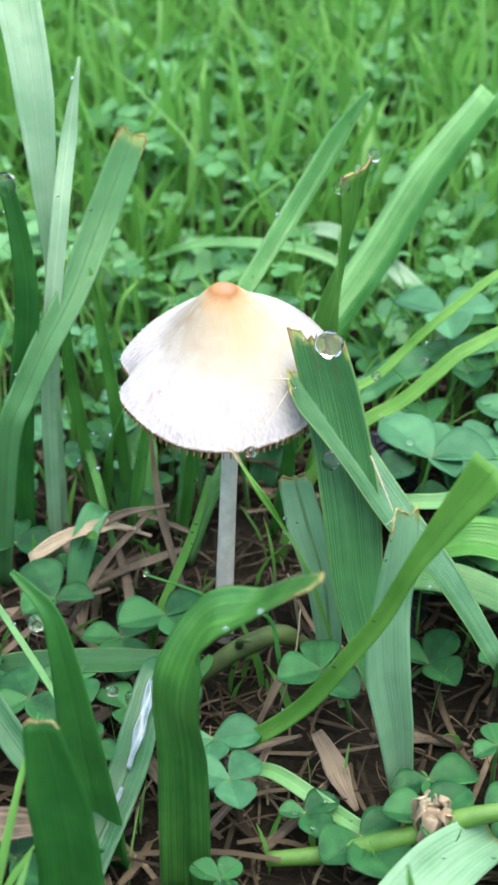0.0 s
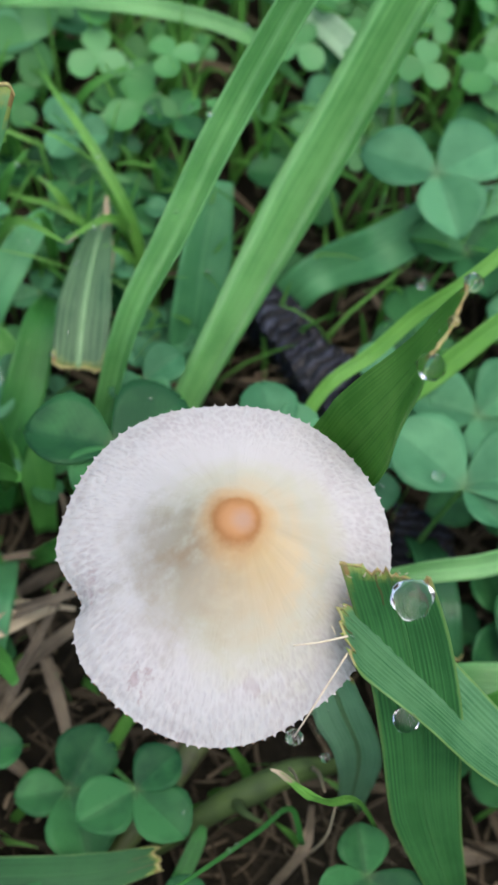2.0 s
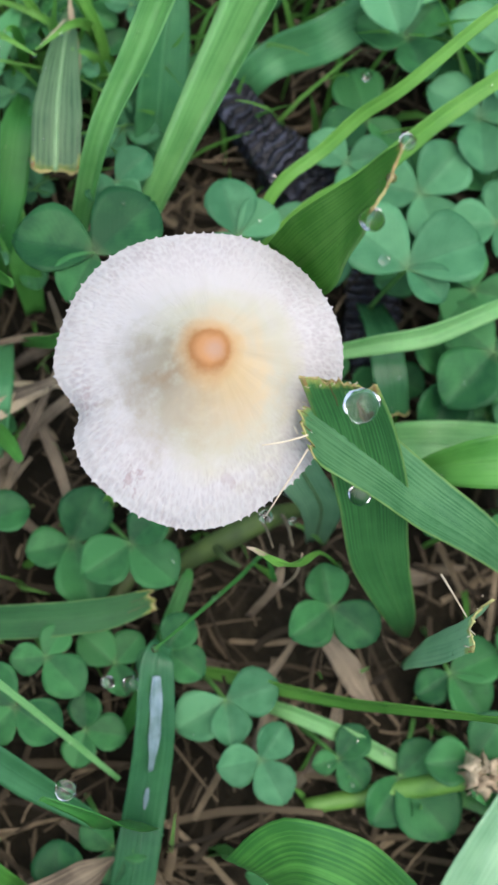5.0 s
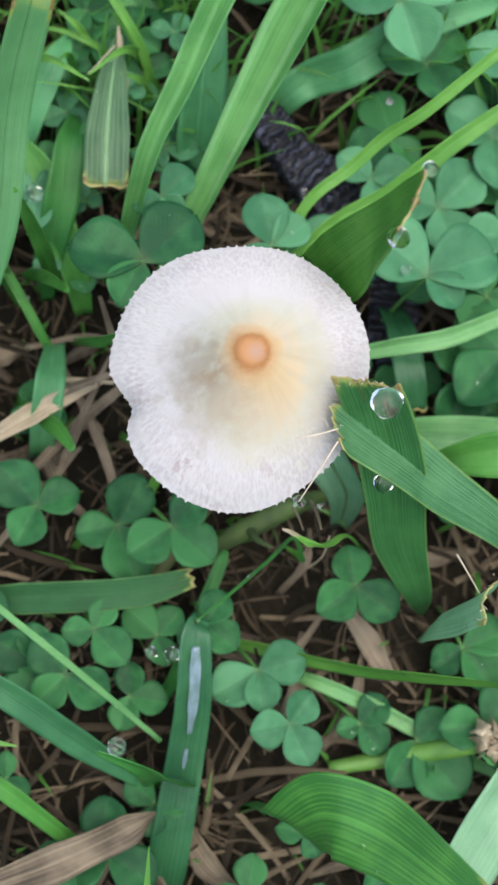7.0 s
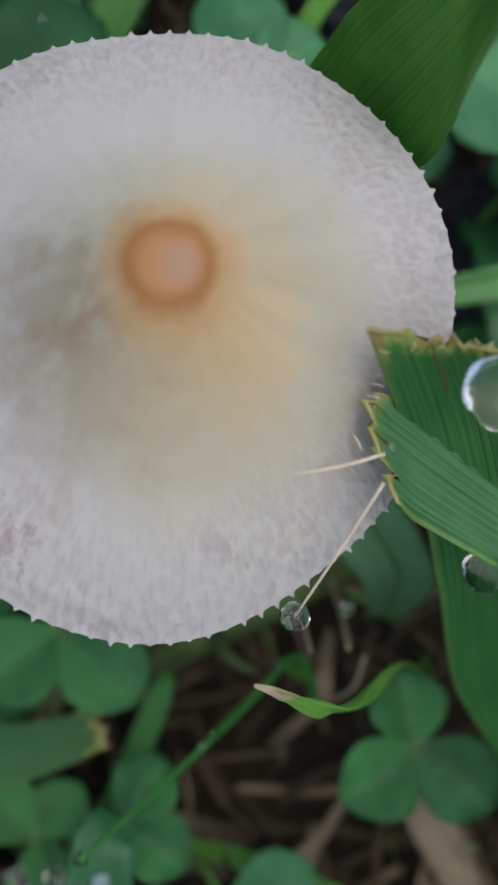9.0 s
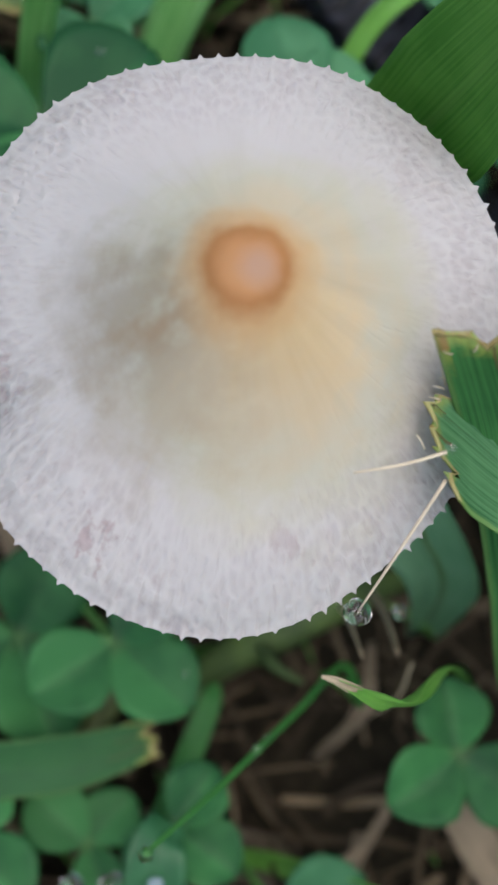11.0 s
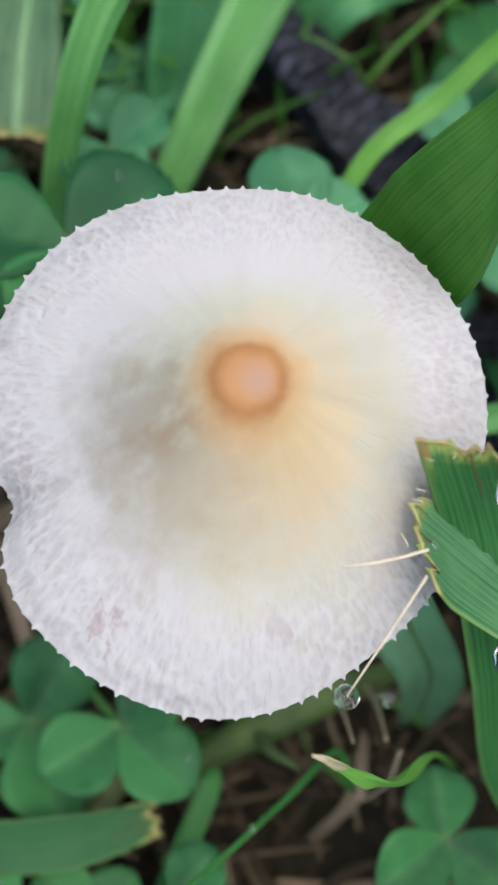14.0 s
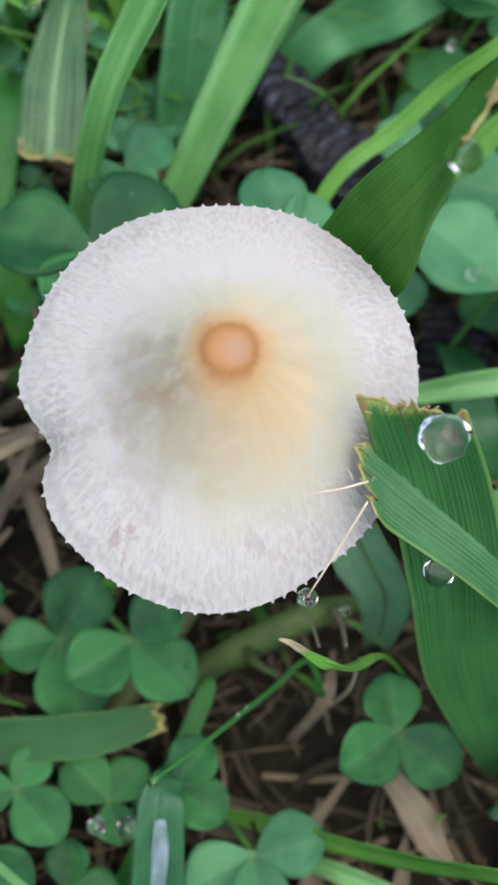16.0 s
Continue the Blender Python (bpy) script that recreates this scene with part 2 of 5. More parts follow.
def cap_material():
    """White cap: orange-brown knob, cream slopes with greyish patches, pale mealy brim with fine ribs and flecks."""
    m, n, l, b = base_material("mushroom_cap")
    uv, sep = n.new("ShaderNodeUVMap"), n.new("ShaderNodeSeparateXYZ")
    uv.uv_map = "UVMap"
    l.new(uv.outputs[0], sep.inputs[0])
    far = sep.outputs[1]
    co, at = n.new("ShaderNodeTexCoord"), n.new("ShaderNodeSeparateXYZ")
    l.new(co.outputs["Object"], at.inputs[0])

    def blob(x, y, sx, sy):
        """Distance from a spot of the cap, in units of its size (cm)."""
        dx = math_node(n, l, "DIVIDE", math_node(n, l, "SUBTRACT", at.outputs[0], x * CM), sx * CM)
        dy = math_node(n, l, "DIVIDE", math_node(n, l, "SUBTRACT", at.outputs[1], y * CM), sy * CM)
        return math_node(n, l, "SQRT", math_node(n, l, "ADD", math_node(n, l, "MULTIPLY", dx, dx), math_node(n, l, "MULTIPLY", dy, dy)))

    def ring(around, along):
        """A vector that runs round the cap and along its radius, for streaks."""
        q = n.new("ShaderNodeCombineXYZ")
        across = math_node(n, l, "SQRT", math_node(n, l, "ADD", math_node(n, l, "MULTIPLY", at.outputs[0], at.outputs[0]), math_node(n, l, "MULTIPLY", at.outputs[1], at.outputs[1])))
        l.new(math_node(n, l, "MULTIPLY", math_node(n, l, "DIVIDE", at.outputs[1], across), around), q.inputs[0])
        l.new(math_node(n, l, "MULTIPLY", math_node(n, l, "DIVIDE", at.outputs[0], across), around), q.inputs[1])
        l.new(math_node(n, l, "MULTIPLY", far, along), q.inputs[2])
        return q.outputs[0]

    mottle = noise_node(n, l, co.outputs["Object"], 420.0, 4.0, 0.6)
    cloud = math_node(n, l, "MULTIPLY", math_node(n, l, "SUBTRACT", noise_node(n, l, co.outputs["Object"], 110.0, 3.0), 0.5), 0.5)
    # cream slopes, broader and yellower to one side
    cream = math_node(n, l, "ADD", math_node(n, l, "ADD", blob(0.22, -0.24, 1.22, 1.28), cloud), math_node(n, l, "MULTIPLY", math_node(n, l, "SUBTRACT", mottle, 0.5), 0.35))
    col = ramp_node(n, l, cream, (0.0, (0.51, 0.375, 0.21)), (0.36, (0.505, 0.425, 0.295)), (0.66, (0.455, 0.446, 0.362)), (0.95, (0.475, 0.464, 0.458)))
    # greyish brown patches; the one at (0.98, -0.55) paints in the leaf's shadow
    fibre = noise_node(n, l, ring(5.0, 1.2), 1.0, 4.0, 0.55)
    for x, y, sx, sy, tint, strength in ((-0.70, 0.02, 0.56, 0.56, (0.260, 0.225, 0.172), 0.64), (-0.50, -0.55, 0.70, 0.60, (0.305, 0.260, 0.198), 0.60), (0.98, -0.55, 0.30, 0.40, (0.32, 0.30, 0.245), 0.38), (-0.42, -0.15, 0.36, 0.14, (0.29, 0.190, 0.110), 0.6), (0.36, -0.30, 0.60, 0.50, (0.60, 0.46, 0.265), 0.45), (-0.62, 0.22, 0.36, 0.10, (0.26, 0.225, 0.165), 0.4), (0.0, -0.75, 0.65, 0.5, (0.42, 0.370, 0.28), 0.4)):
        d = math_node(n, l, "ADD", blob(x, y, sx, sy), math_node(n, l, "ADD", math_node(n, l, "MULTIPLY", math_node(n, l, "SUBTRACT", fibre, 0.5), 1.3), math_node(n, l, "MULTIPLY", math_node(n, l, "SUBTRACT", mottle, 0.5), 1.6)))
        soft = ramp_node(n, l, d, (0.1, (1, 1, 1)), (1.0, (0, 0, 0)))
        col = mix_node(n, l, math_node(n, l, "MULTIPLY", soft, strength), col, tint)
    streak = ramp_node(n, l, fibre, (0.40, (1, 1, 1)), (0.75, (0.80, 0.76, 0.70)))
    inner = ramp_node(n, l, far, (0.16, (0, 0, 0)), (0.28, (1, 1, 1)), (0.55, (0.8, 0.8, 0.8)), (0.75, (0, 0, 0)))
    col = mix_node(n, l, math_node(n, l, "MULTIPLY", inner, 0.5), col, streak, "MULTIPLY")
    # the knob
    wob = math_node(n, l, "MULTIPLY", math_node(n, l, "SUBTRACT", noise_node(n, l, co.outputs["Object"], 420.0, 4.0, 0.6), 0.5), 0.08)
    edge = math_node(n, l, "ADD", far, wob)
    knob = ramp_node(n, l, edge, (0.0, (0.36, 0.200, 0.095)), (0.075, (0.37, 0.190, 0.078)), (0.12, (0.31, 0.146, 0.053)), (0.165, (0.47, 0.29, 0.135)))
    bald = ramp_node(n, l, math_node(n, l, "ADD", blob(0.06, -0.01, 0.15, 0.16), math_node(n, l, "MULTIPLY", wob, 8.0)), (0.3, (1, 1, 1)), (1.0, (0, 0, 0)))
    knob = mix_node(n, l, math_node(n, l, "MULTIPLY", bald, 0.8), knob, (0.335, 0.215, 0.150))
    col = mix_node(n, l, ramp_node(n, l, edge, (0.13, (1, 1, 1)), (0.25, (0, 0, 0))), col, knob)
    # mealy network on the brim
    brim = ramp_node(n, l, far, (0.56, (0, 0, 0)), (0.85, (1, 1, 1)))
    net = n.new("ShaderNodeTexVoronoi")
    net.feature = "SMOOTH_F1"
    net.inputs["Scale"].default_value = 1.0
    warp = n.new("ShaderNodeVectorMath")
    warp.operation = "ADD"
    l.new(ring(36.0, 26.0), warp.inputs[0])
    shake = n.new("ShaderNodeTexNoise")
    shake.inputs["Scale"].default_value = 900.0
    l.new(co.outputs["Object"], shake.inputs["Vector"])
    l.new(shake.outputs["Color"], warp.inputs[1])
    l.new(warp.outputs[0], net.inputs["Vector"])
    meal = math_node(n, l, "MULTIPLY", net.outputs["Distance"], 1.5)
    fleck = ramp_node(n, l, meal, (0.40, (0.80, 0.745, 0.765)), (1.0, (1.06, 1.06, 1.06)))
    thin = ramp_node(n, l, noise_node(n, l, co.outputs["Object"], 170.0, 2.0), (0.35, (0.25, 0.25, 0.25)), (0.7, (1, 1, 1)))
    col = mix_node(n, l, math_node(n, l, "MULTIPLY", brim, math_node(n, l, "MULTIPLY", thin, 0.9)), col, fleck, "MULTIPLY")
    # short brownish dashes along the ribs of the brim
    dash = ramp_node(n, l, noise_node(n, l, ring(34.0, 9.0), 1.0, 2.0, 0.5), (0.60, (0, 0, 0)), (0.70, (1, 1, 1)))
    col = mix_node(n, l, math_node(n, l, "MULTIPLY", math_node(n, l, "MULTIPLY", dash, brim), 0.30), col, (0.33, 0.285, 0.275))
    # a few purplish stains
    stain = noise_node(n, l, ring(16.0, 16.0), 0.9, 3.0)
    for x, y, size, strength in ((-0.98, -1.2, 0.17, 0.55), (-1.5, -0.2, 0.2, 0.3), (-1.2, -0.75, 0.2, 0.15), (0.2, -1.35, 0.12, 0.25), (1.2, 0.75, 0.2, 0.15), (-0.6, -1.45, 0.15, 0.2)):
        near = ramp_node(n, l, math_node(n, l, "ADD", blob(x, y, size, size), math_node(n, l, "MULTIPLY", math_node(n, l, "SUBTRACT", 0.56, stain), 6.0)), (0.4, (1, 1, 1)), (0.9, (0, 0, 0)))
        col = mix_node(n, l, math_node(n, l, "MULTIPLY", near, strength), col, (0.30, 0.21, 0.21))
    l.new(col, b.inputs["Base Color"])
    b.inputs["Roughness"].default_value = 0.62
    b.inputs["Specular IOR Level"].default_value = 0.25
    b.inputs["Subsurface Weight"].default_value = 0.2
    b.inputs["Subsurface Radius"].default_value = (0.6, 0.45, 0.35)
    b.inputs["Subsurface Scale"].default_value = 0.0015
    tall = math_node(n, l, "ADD", math_node(n, l, "ADD", math_node(n, l, "MULTIPLY", brim, meal), math_node(n, l, "MULTIPLY", dash, -0.25)), math_node(n, l, "MULTIPLY", fibre, 0.3))
    l.new(bump_node(n, l, tall, 0.34, 0.0004), b.inputs["Normal"])
    return m


CAP = cap_material()


def plain(name, light, dark, scale, rough, bump=0.3, depth=0.0003, share=0.0):
    m, n, l, b = base_material(name)
    co, info = n.new("ShaderNodeTexCoord"), n.new("ShaderNodeObjectInfo")
    f = noise_node(n, l, co.outputs["Object"], scale, 5.0, 0.6)
    g = math_node(n, l, "ADD", f, math_node(n, l, "MULTIPLY", math_node(n, l, "SUBTRACT", info.outputs["Random"], 0.5), 0.2))
    col = ramp_node(n, l, g, (0.3, dark), (0.7, light))
    l.new(col, b.inputs["Base Color"])
    b.inputs["Roughness"].default_value = rough
    l.new(bump_node(n, l, f, bump, depth), b.inputs["Normal"])
    if share:
        see_through(m, n, l, b, col, share)
    return m


STEM = plain("mushroom_stem", (0.80, 0.77, 0.68), (0.58, 0.56, 0.48), 350.0, 0.6)
GILL = plain("gill_tissue", (0.42, 0.20, 0.10), (0.22, 0.10, 0.05), 500.0, 0.8)
UNDERSIDE = plain("cap_underside", (0.55, 0.40, 0.30), (0.36, 0.24, 0.17), 300.0, 0.8)
STALK = plain("leaf_stalk", (0.130, 0.330, 0.080), (0.060, 0.200, 0.045), 300.0, 0.5, share=0.15)
STOLON = plain("creeping_stem", (0.150, 0.330, 0.060), (0.070, 0.190, 0.035), 180.0, 0.45, share=0.15)
STOLON_DULL = plain("old_creeping_stem", (0.120, 0.165, 0.045), (0.055, 0.060, 0.026), 180.0, 0.6)
DRY_PALE = blade_material("bleached_leaf", (0.48, 0.41, 0.28), (0.22, 0.165, 0.10), 6, 0.75, share=0.15, ribbed=0.16)
STOLON_OLIVE = plain("olive_stem", (0.070, 0.120, 0.026), (0.026, 0.050, 0.014), 180.0, 0.7, 0.6)
DRY = blade_material("dry_leaf", (0.235, 0.190, 0.128), (0.055, 0.043, 0.029), 7, 0.8, share=0.1, ribbed=0.16)
RIB = plain("pale_midrib", (0.170, 0.310, 0.145), (0.100, 0.215, 0.085), 200.0, 0.5)
TORN = plain("torn_edge", (0.44, 0.45, 0.18), (0.29, 0.20, 0.075), 700.0, 0.7, share=0.2)
HAIR = plain("dry_fibre", (0.62, 0.55, 0.42), (0.45, 0.38, 0.27), 500.0, 0.6)
BUD = plain("withered_bud", (0.56, 0.48, 0.33), (0.26, 0.18, 0.11), 300.0, 0.7, share=0.15)


def bark_material():
    """Charred bark: near black, with wavy blue-grey ridges across the grain."""
    m, n, l, b = base_material("dark_bark")
    co, wave = n.new("ShaderNodeTexCoord"), n.new("ShaderNodeTexWave")
    wave.bands_direction = "X"
    wave.inputs["Scale"].default_value, wave.inputs["Distortion"].default_value = 190.0, 9.0
    wave.inputs["Detail"].default_value, wave.inputs["Detail Scale"].default_value = 3.0, 1.6
    l.new(co.outputs["Object"], wave.inputs["Vector"])
    patch = noise_node(n, l, co.outputs["Object"], 160.0, 4.0, 0.6)
    ridge = math_node(n, l, "MULTIPLY", wave.outputs["Fac"], patch)
    col = ramp_node(n, l, ridge, (0.16, (0.004, 0.004, 0.007)), (0.42, (0.018, 0.021, 0.036)), (0.66, (0.080, 0.092, 0.140)))
    l.new(col, b.inputs["Base Color"])
    b.inputs["Roughness"].default_value = 0.55
    l.new(bump_node(n, l, ridge, 0.9, 0.0012), b.inputs["Normal"])
    return m


BARK = bark_material()


def water_material():
    m, n, l, b = base_material("water")
    b.inputs["Base Color"].default_value = (1, 1, 1, 1)
    b.inputs["Roughness"].default_value = 0.04
    b.inputs["IOR"].default_value = 1.333
    b.inputs["Transmission Weight"].default_value = 1.0
    return m


WATER = water_material()
# wet film whose pale blue is the reflected sky, given as base colour
DEW_SHEEN = plain("dew_film", (0.20, 0.29, 0.34), (0.09, 0.16, 0.15), 300.0, 0.2, 0.1, 0.0002)


# ---- builders ----
def mesh_of(name, verts, faces, material, uvs=None, smooth=True):
    me = bpy.data.meshes.new(name)
    me.from_pydata([tuple(c * CM for c in v) for v in verts], [], faces)
    me.materials.append(material)
    if uvs is not None:
        layer = me.uv_layers.new(name="UVMap")
        for loop in me.loops:
            layer.data[loop.index].uv = uvs[loop.vertex_index]
    if smooth:
        me.polygons.foreach_set("use_smooth", [True] * len(me.polygons))
    me.update()
    return me


def part(name, me, parent, label=""):
    ob = new(name, me)
    ob.parent = parent
    return tagged(ob, label)


def spline(points, per=7):
    """A smooth line through the points."""
    p = [Vector(q) for q in points]
    p = [p[0] * 2 - p[1], *p, p[-1] * 2 - p[-2]]
    out = []
    for i in range(1, len(p) - 2):
        a, b, c, d = p[i - 1:i + 3]
        for k in range(per):
            t = k / per
            out.append(0.5 * (2 * b + (c - a) * t + (2 * a - 5 * b + 4 * c - d) * t * t + (3 * b - a - 3 * c + d) * t ** 3))
    return out + [p[-2]]


def facing(face, v):
    """The way a blade's upper face looks at share v of its length: one direction, or several spread along it."""
    if isinstance(face[0], (int, float)):
        return Vector(face)
    return Vector([np.interp(v, np.linspace(0, 1, len(face)), [d[k] for d in face]) for k in range(3)]).normalized()


def ribbon(points, widths, face, fold=0.38, end="point", thick=0.018, cols=8, per=7, twist=(0.0, 0.0), rag=0.12, seed=1, wave=0.02, proud=0.0, lobes=None):
    """A leaf blade along the points (cm): a keeled cross-section with two faces and an edge. end: point, or cut for a torn end."""
    rnd = random.Random(seed)
    line = spline(points, per)
    n = len(line)
    ws = [np.interp(i / (n - 1), np.linspace(0, 1, len(widths)), widths) for i in range(n)]
    top, low, uvs = [], [], []
    jag = [rnd.uniform(-1, 1) for _ in range(cols + 1)]
    ph = rnd.uniform(0, 6)
    for i, q in enumerate(line):
        tan = (line[min(i + 1, n - 1)] - line[max(i - 1, 0)]).normalized()
        v = i / (n - 1)
        hint = facing(face, v)
        nor = hint - tan * tan.dot(hint)
        nor.normalize()
        turn = Matrix.Rotation(radians(twist[0] + (twist[1] - twist[0]) * v), 3, tan)
        nor = turn @ nor
        side = tan.cross(nor)
        w = ws[i] / 2
        for k in range(cols + 1):
            u = -1 + 2 * k / cols
            lift = fold * abs(u) ** 1.4 * w + wave * math.sin(v * 14 + ph + u * 2) * abs(u) * w * 2
            lift += 0.012 * w * (1 if k % 2 else -1)
            slide = tan * (jag[k] * rag * min(1, ws[i])) if end == "cut" and i == n - 1 else Vector()
            if lobes:
                slide = slide + tan * (np.interp(u, np.linspace(1, -1, len(lobes))[::-1], lobes[::-1]) * max(0, (v - 0.72) / 0.28))
            pos = q + side * (u * w) + nor * (lift + proud) + slide
            top.append(pos)
            low.append(pos - nor * thick)
            uvs.append(((u + 1) / 2, v))
    m = cols + 1
    verts = top + low
    faces = []
    size = n * m
    for i in range(n - 1):
        for k in range(cols):
            a, b, c, d = i * m + k, i * m + k + 1, (i + 1) * m + k + 1, (i + 1) * m + k
            faces += [(a, b, c, d), (a + size, d + size, c + size, b + size)]
        a, d = i * m, (i + 1) * m
        faces.append((a, d, d + size, a + size))
        a, d = i * m + cols, (i + 1) * m + cols
        faces.append((a, a + size, d + size, d))
    for i in (0, n - 1):
        for k in range(cols):
            a, b = i * m + k, i * m + k + 1
            faces.append((a, a + size, b + size, b) if i == 0 else (a, b, b + size, a + size))
    return verts, faces, uvs + uvs


def grass_blade(points, widths, material=None, face=(0, -0.45, 0.9), label="long green grass blade rising from the turf", rib=False, fray=False, name="grass_blade", category="grass blade", **kw):
    v, f, uv = ribbon(points, widths, face, **kw)
    ob = tagged(new(name, mesh_of(name, v, f, material or BLADE_GREEN, uv)), label, category, "grass blades round the mushroom")
    if kw.get("end") == "cut" and widths[-1] > 0.3:
        edge_rnd = random.Random(kw.get("seed", 1) + 90)
        line = spline(points)
        tan = (line[-1] - line[-2]).normalized()
        hint = facing(face, 1.0)
        up = (hint - tan * tan.dot(hint)).normalized()
        m = kw.get("cols", 8) + 1
        rows = len(v) // 2 // m
        last = v[(rows - 1) * m:rows * m]
        verts, faces = [], []
        for k in range(23):
            g = k / 22 * (m - 1)
            o = min(m - 2, int(g))
            p = last[o].lerp(last[o + 1], g - o) + up * 0.006
            back, out = edge_rnd.uniform(0.008, 0.032), edge_rnd.uniform(-0.012, 0.034)
            verts += [p - tan * back, p + tan * out + up * edge_rnd.uniform(-0.01, 0.02), p + tan * out - up * 0.025, p - tan * back - up * 0.03]
        for k in range(22):
            o = k * 4
            faces += [(o, o + 4, o + 5, o + 1), (o + 1, o + 5, o + 6, o + 2), (o + 2, o + 6, o + 7, o + 3), (o + 3, o + 7, o + 4, o)]
        part("torn_edge", mesh_of("torn_edge", verts, faces, TORN), ob, "browned ragged torn edge")
    if rib or (max(widths) > 0.44 and category == "grass blade"):
        kw2 = dict(kw, fold=0.0, cols=2, thick=0.008, wave=0.0, end="point", proud=0.006 if rib else 0.002, lobes=None)
        v, f, uv = ribbon(points, [max(0.02, w * (0.10 if rib else 0.055)) for w in widths], face, **kw2)
        part("midrib", mesh_of("midrib", v, f, RIB if rib else material or BLADE_GREEN, uv), ob, "paler raised midrib" if rib else "")
    if fray:
        rnd = random.Random(kw.get("seed", 1) + 50)
        line = spline(points)
        tan = (line[-1] - line[-2]).normalized()
        hint = facing(face, 1.0)
        side = tan.cross((hint - tan * tan.dot(hint)).normalized())
        verts, faces = [], []
        for _ in range(7):
            p = line[-1] + side * (rnd.uniform(-0.5, 0.5) * widths[-1]) - tan * 0.03 + hint * 0.03
            q = p + tan * rnd.uniform(0.03, 0.12) + side * rnd.uniform(-0.06, 0.06) + hint * rnd.uniform(-0.03, 0.08)
            v, f, uv = tube([p, p.lerp(q, 0.5) + hint * rnd.uniform(0, 0.02), q], [0.008, 0.006, 0.003], 4, 2)
            faces += [tuple(i + len(verts) for i in c) for c in f]
            verts += v
        part("frayed_edge", mesh_of("frayed_edge", verts, faces, HAIR), ob, "frayed dry fibres at the torn end")
    return ob


def tube(points, radii, sides=8, per=6):
    line = spline(points, per)
    n = len(line)
    verts, faces, uvs = [], [], []
    for i, q in enumerate(line):
        tan = (line[min(i + 1, n - 1)] - line[max(i - 1, 0)]).normalized()
        a = tan.cross(Vector((0.3, 0.9, 0.2))).normalized()
        b = tan.cross(a)
        r = np.interp(i / (n - 1), np.linspace(0, 1, len(radii)), radii)
        for k in range(sides):
            t = 2 * math.pi * k / sides
            verts.append(q + (a * math.cos(t) + b * math.sin(t)) * r)
            uvs.append((k / sides, i / (n - 1)))
    for i in range(n - 1):
        for k in range(sides):
            j = (k + 1) % sides
            faces.append((i * sides + k, i * sides + j, (i + 1) * sides + j, (i + 1) * sides + k))
    faces += [tuple(range(sides - 1, -1, -1)), tuple((n - 1) * sides + k for k in range(sides))]
    return verts, faces, uvs


def ground_height(x, y):
    """Height of the soil (cm) at a place (cm)."""
    return 1.0 + 0.35 * noise.noise((x * 0.35, y * 0.35, 3)) + 0.12 * noise.noise((x * 1.3, y * 1.3, 8)) + 0.10 * max(0, min(12, x + y) - 2)


def leaflet_mesh(seed, material):
    """One round clover leaflet of length 1, from its base at the origin along x, folded on the midrib."""
    rnd = random.Random(seed)
    rows, cols = 12, 8
    verts, uvs, faces = [], [], []
    fold, droop = rnd.uniform(0.22, 0.5), rnd.uniform(0.0, 0.12)
    for layer in (0, -0.02):
        for i in range(rows + 1):
            t = i / rows
            half = 0.5 * (math.sin(math.pi * min(1, t ** 1.2 * 0.985 + 0.008))) ** 0.68
            for k in range(cols + 1):
                u = -1 + 2 * k / cols
                notch = 0.05 * (1 - abs(u)) if i == rows else 0.0
                edge = 1 + 0.015 * math.sin(k * 5 + i * 3 + seed)
                verts.append((t * 0.98 - notch + 0.02 * (1 - abs(u)) * (i == rows), u * half * edge, fold * abs(u) * half - droop * t * t + 0.01 * math.sin(7 * t + 3 * u + seed) + layer))
                uvs.append(((u + 1) / 2, t))
    m, size = cols + 1, (rows + 1) * (cols + 1)
    for i in range(rows):
        for k in range(cols):
            a, b, c, d = i * m + k, i * m + k + 1, (i + 1) * m + k + 1, (i + 1) * m + k
            faces += [(a, d, c, b), (a + size, b + size, c + size, d + size)]
        for k in (0, cols):
            a, d = i * m + k, (i + 1) * m + k
            faces.append((a, a + size, d + size, d) if k == 0 else (a, d, d + size, a + size))
    for k in range(cols):
        a, b = rows * m + k, rows * m + k + 1
        faces.append((a, a + size, b + size, b))
    return mesh_of("leaflet", verts, faces, material, uvs)


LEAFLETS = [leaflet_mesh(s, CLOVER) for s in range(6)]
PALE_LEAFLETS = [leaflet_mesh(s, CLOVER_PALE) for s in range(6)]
clover_count = 0


def clover(x, y, z, *leaves, label="three-leaved green clover on a thin stalk", lean=0.0, pale=False):
    """A clover: a thin stalk from the soil to (x, y, z), and leaflets given as (heading, length, width) in degrees and cm."""
    global clover_count
    clover_count += 1
    rnd = random.Random(clover_count)
    ob = tagged(new("clover"), label, "clover", "clovers in the turf")
    fx, fy = x + rnd.uniform(-0.6, 0.6), y + rnd.uniform(-0.2, 0.9)
    g = ground_height(fx, fy) - 0.1
    ob.location = (fx * CM, fy * CM, g * CM)
    v, f, uv = tube([(0, 0, 0), ((x - fx) * 0.35, (y - fy) * 0.3, (z - g) * 0.55), (x - fx, y - fy, z - g)], [0.05, 0.04, 0.035], 6, 4)
    part("stalk", mesh_of("stalk", v, f, STALK, uv), ob)
    for heading, length, width in leaves:
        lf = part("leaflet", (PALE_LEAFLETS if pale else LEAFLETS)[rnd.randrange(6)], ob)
        lf.location = ((x - fx) * CM, (y - fy) * CM, (z - g) * CM)
        lf.rotation_euler = (radians(rnd.uniform(-10, 10)), radians(rnd.uniform(-16, 2) + lean), radians(heading))
        lf.scale = (length, width, length)
    return ob


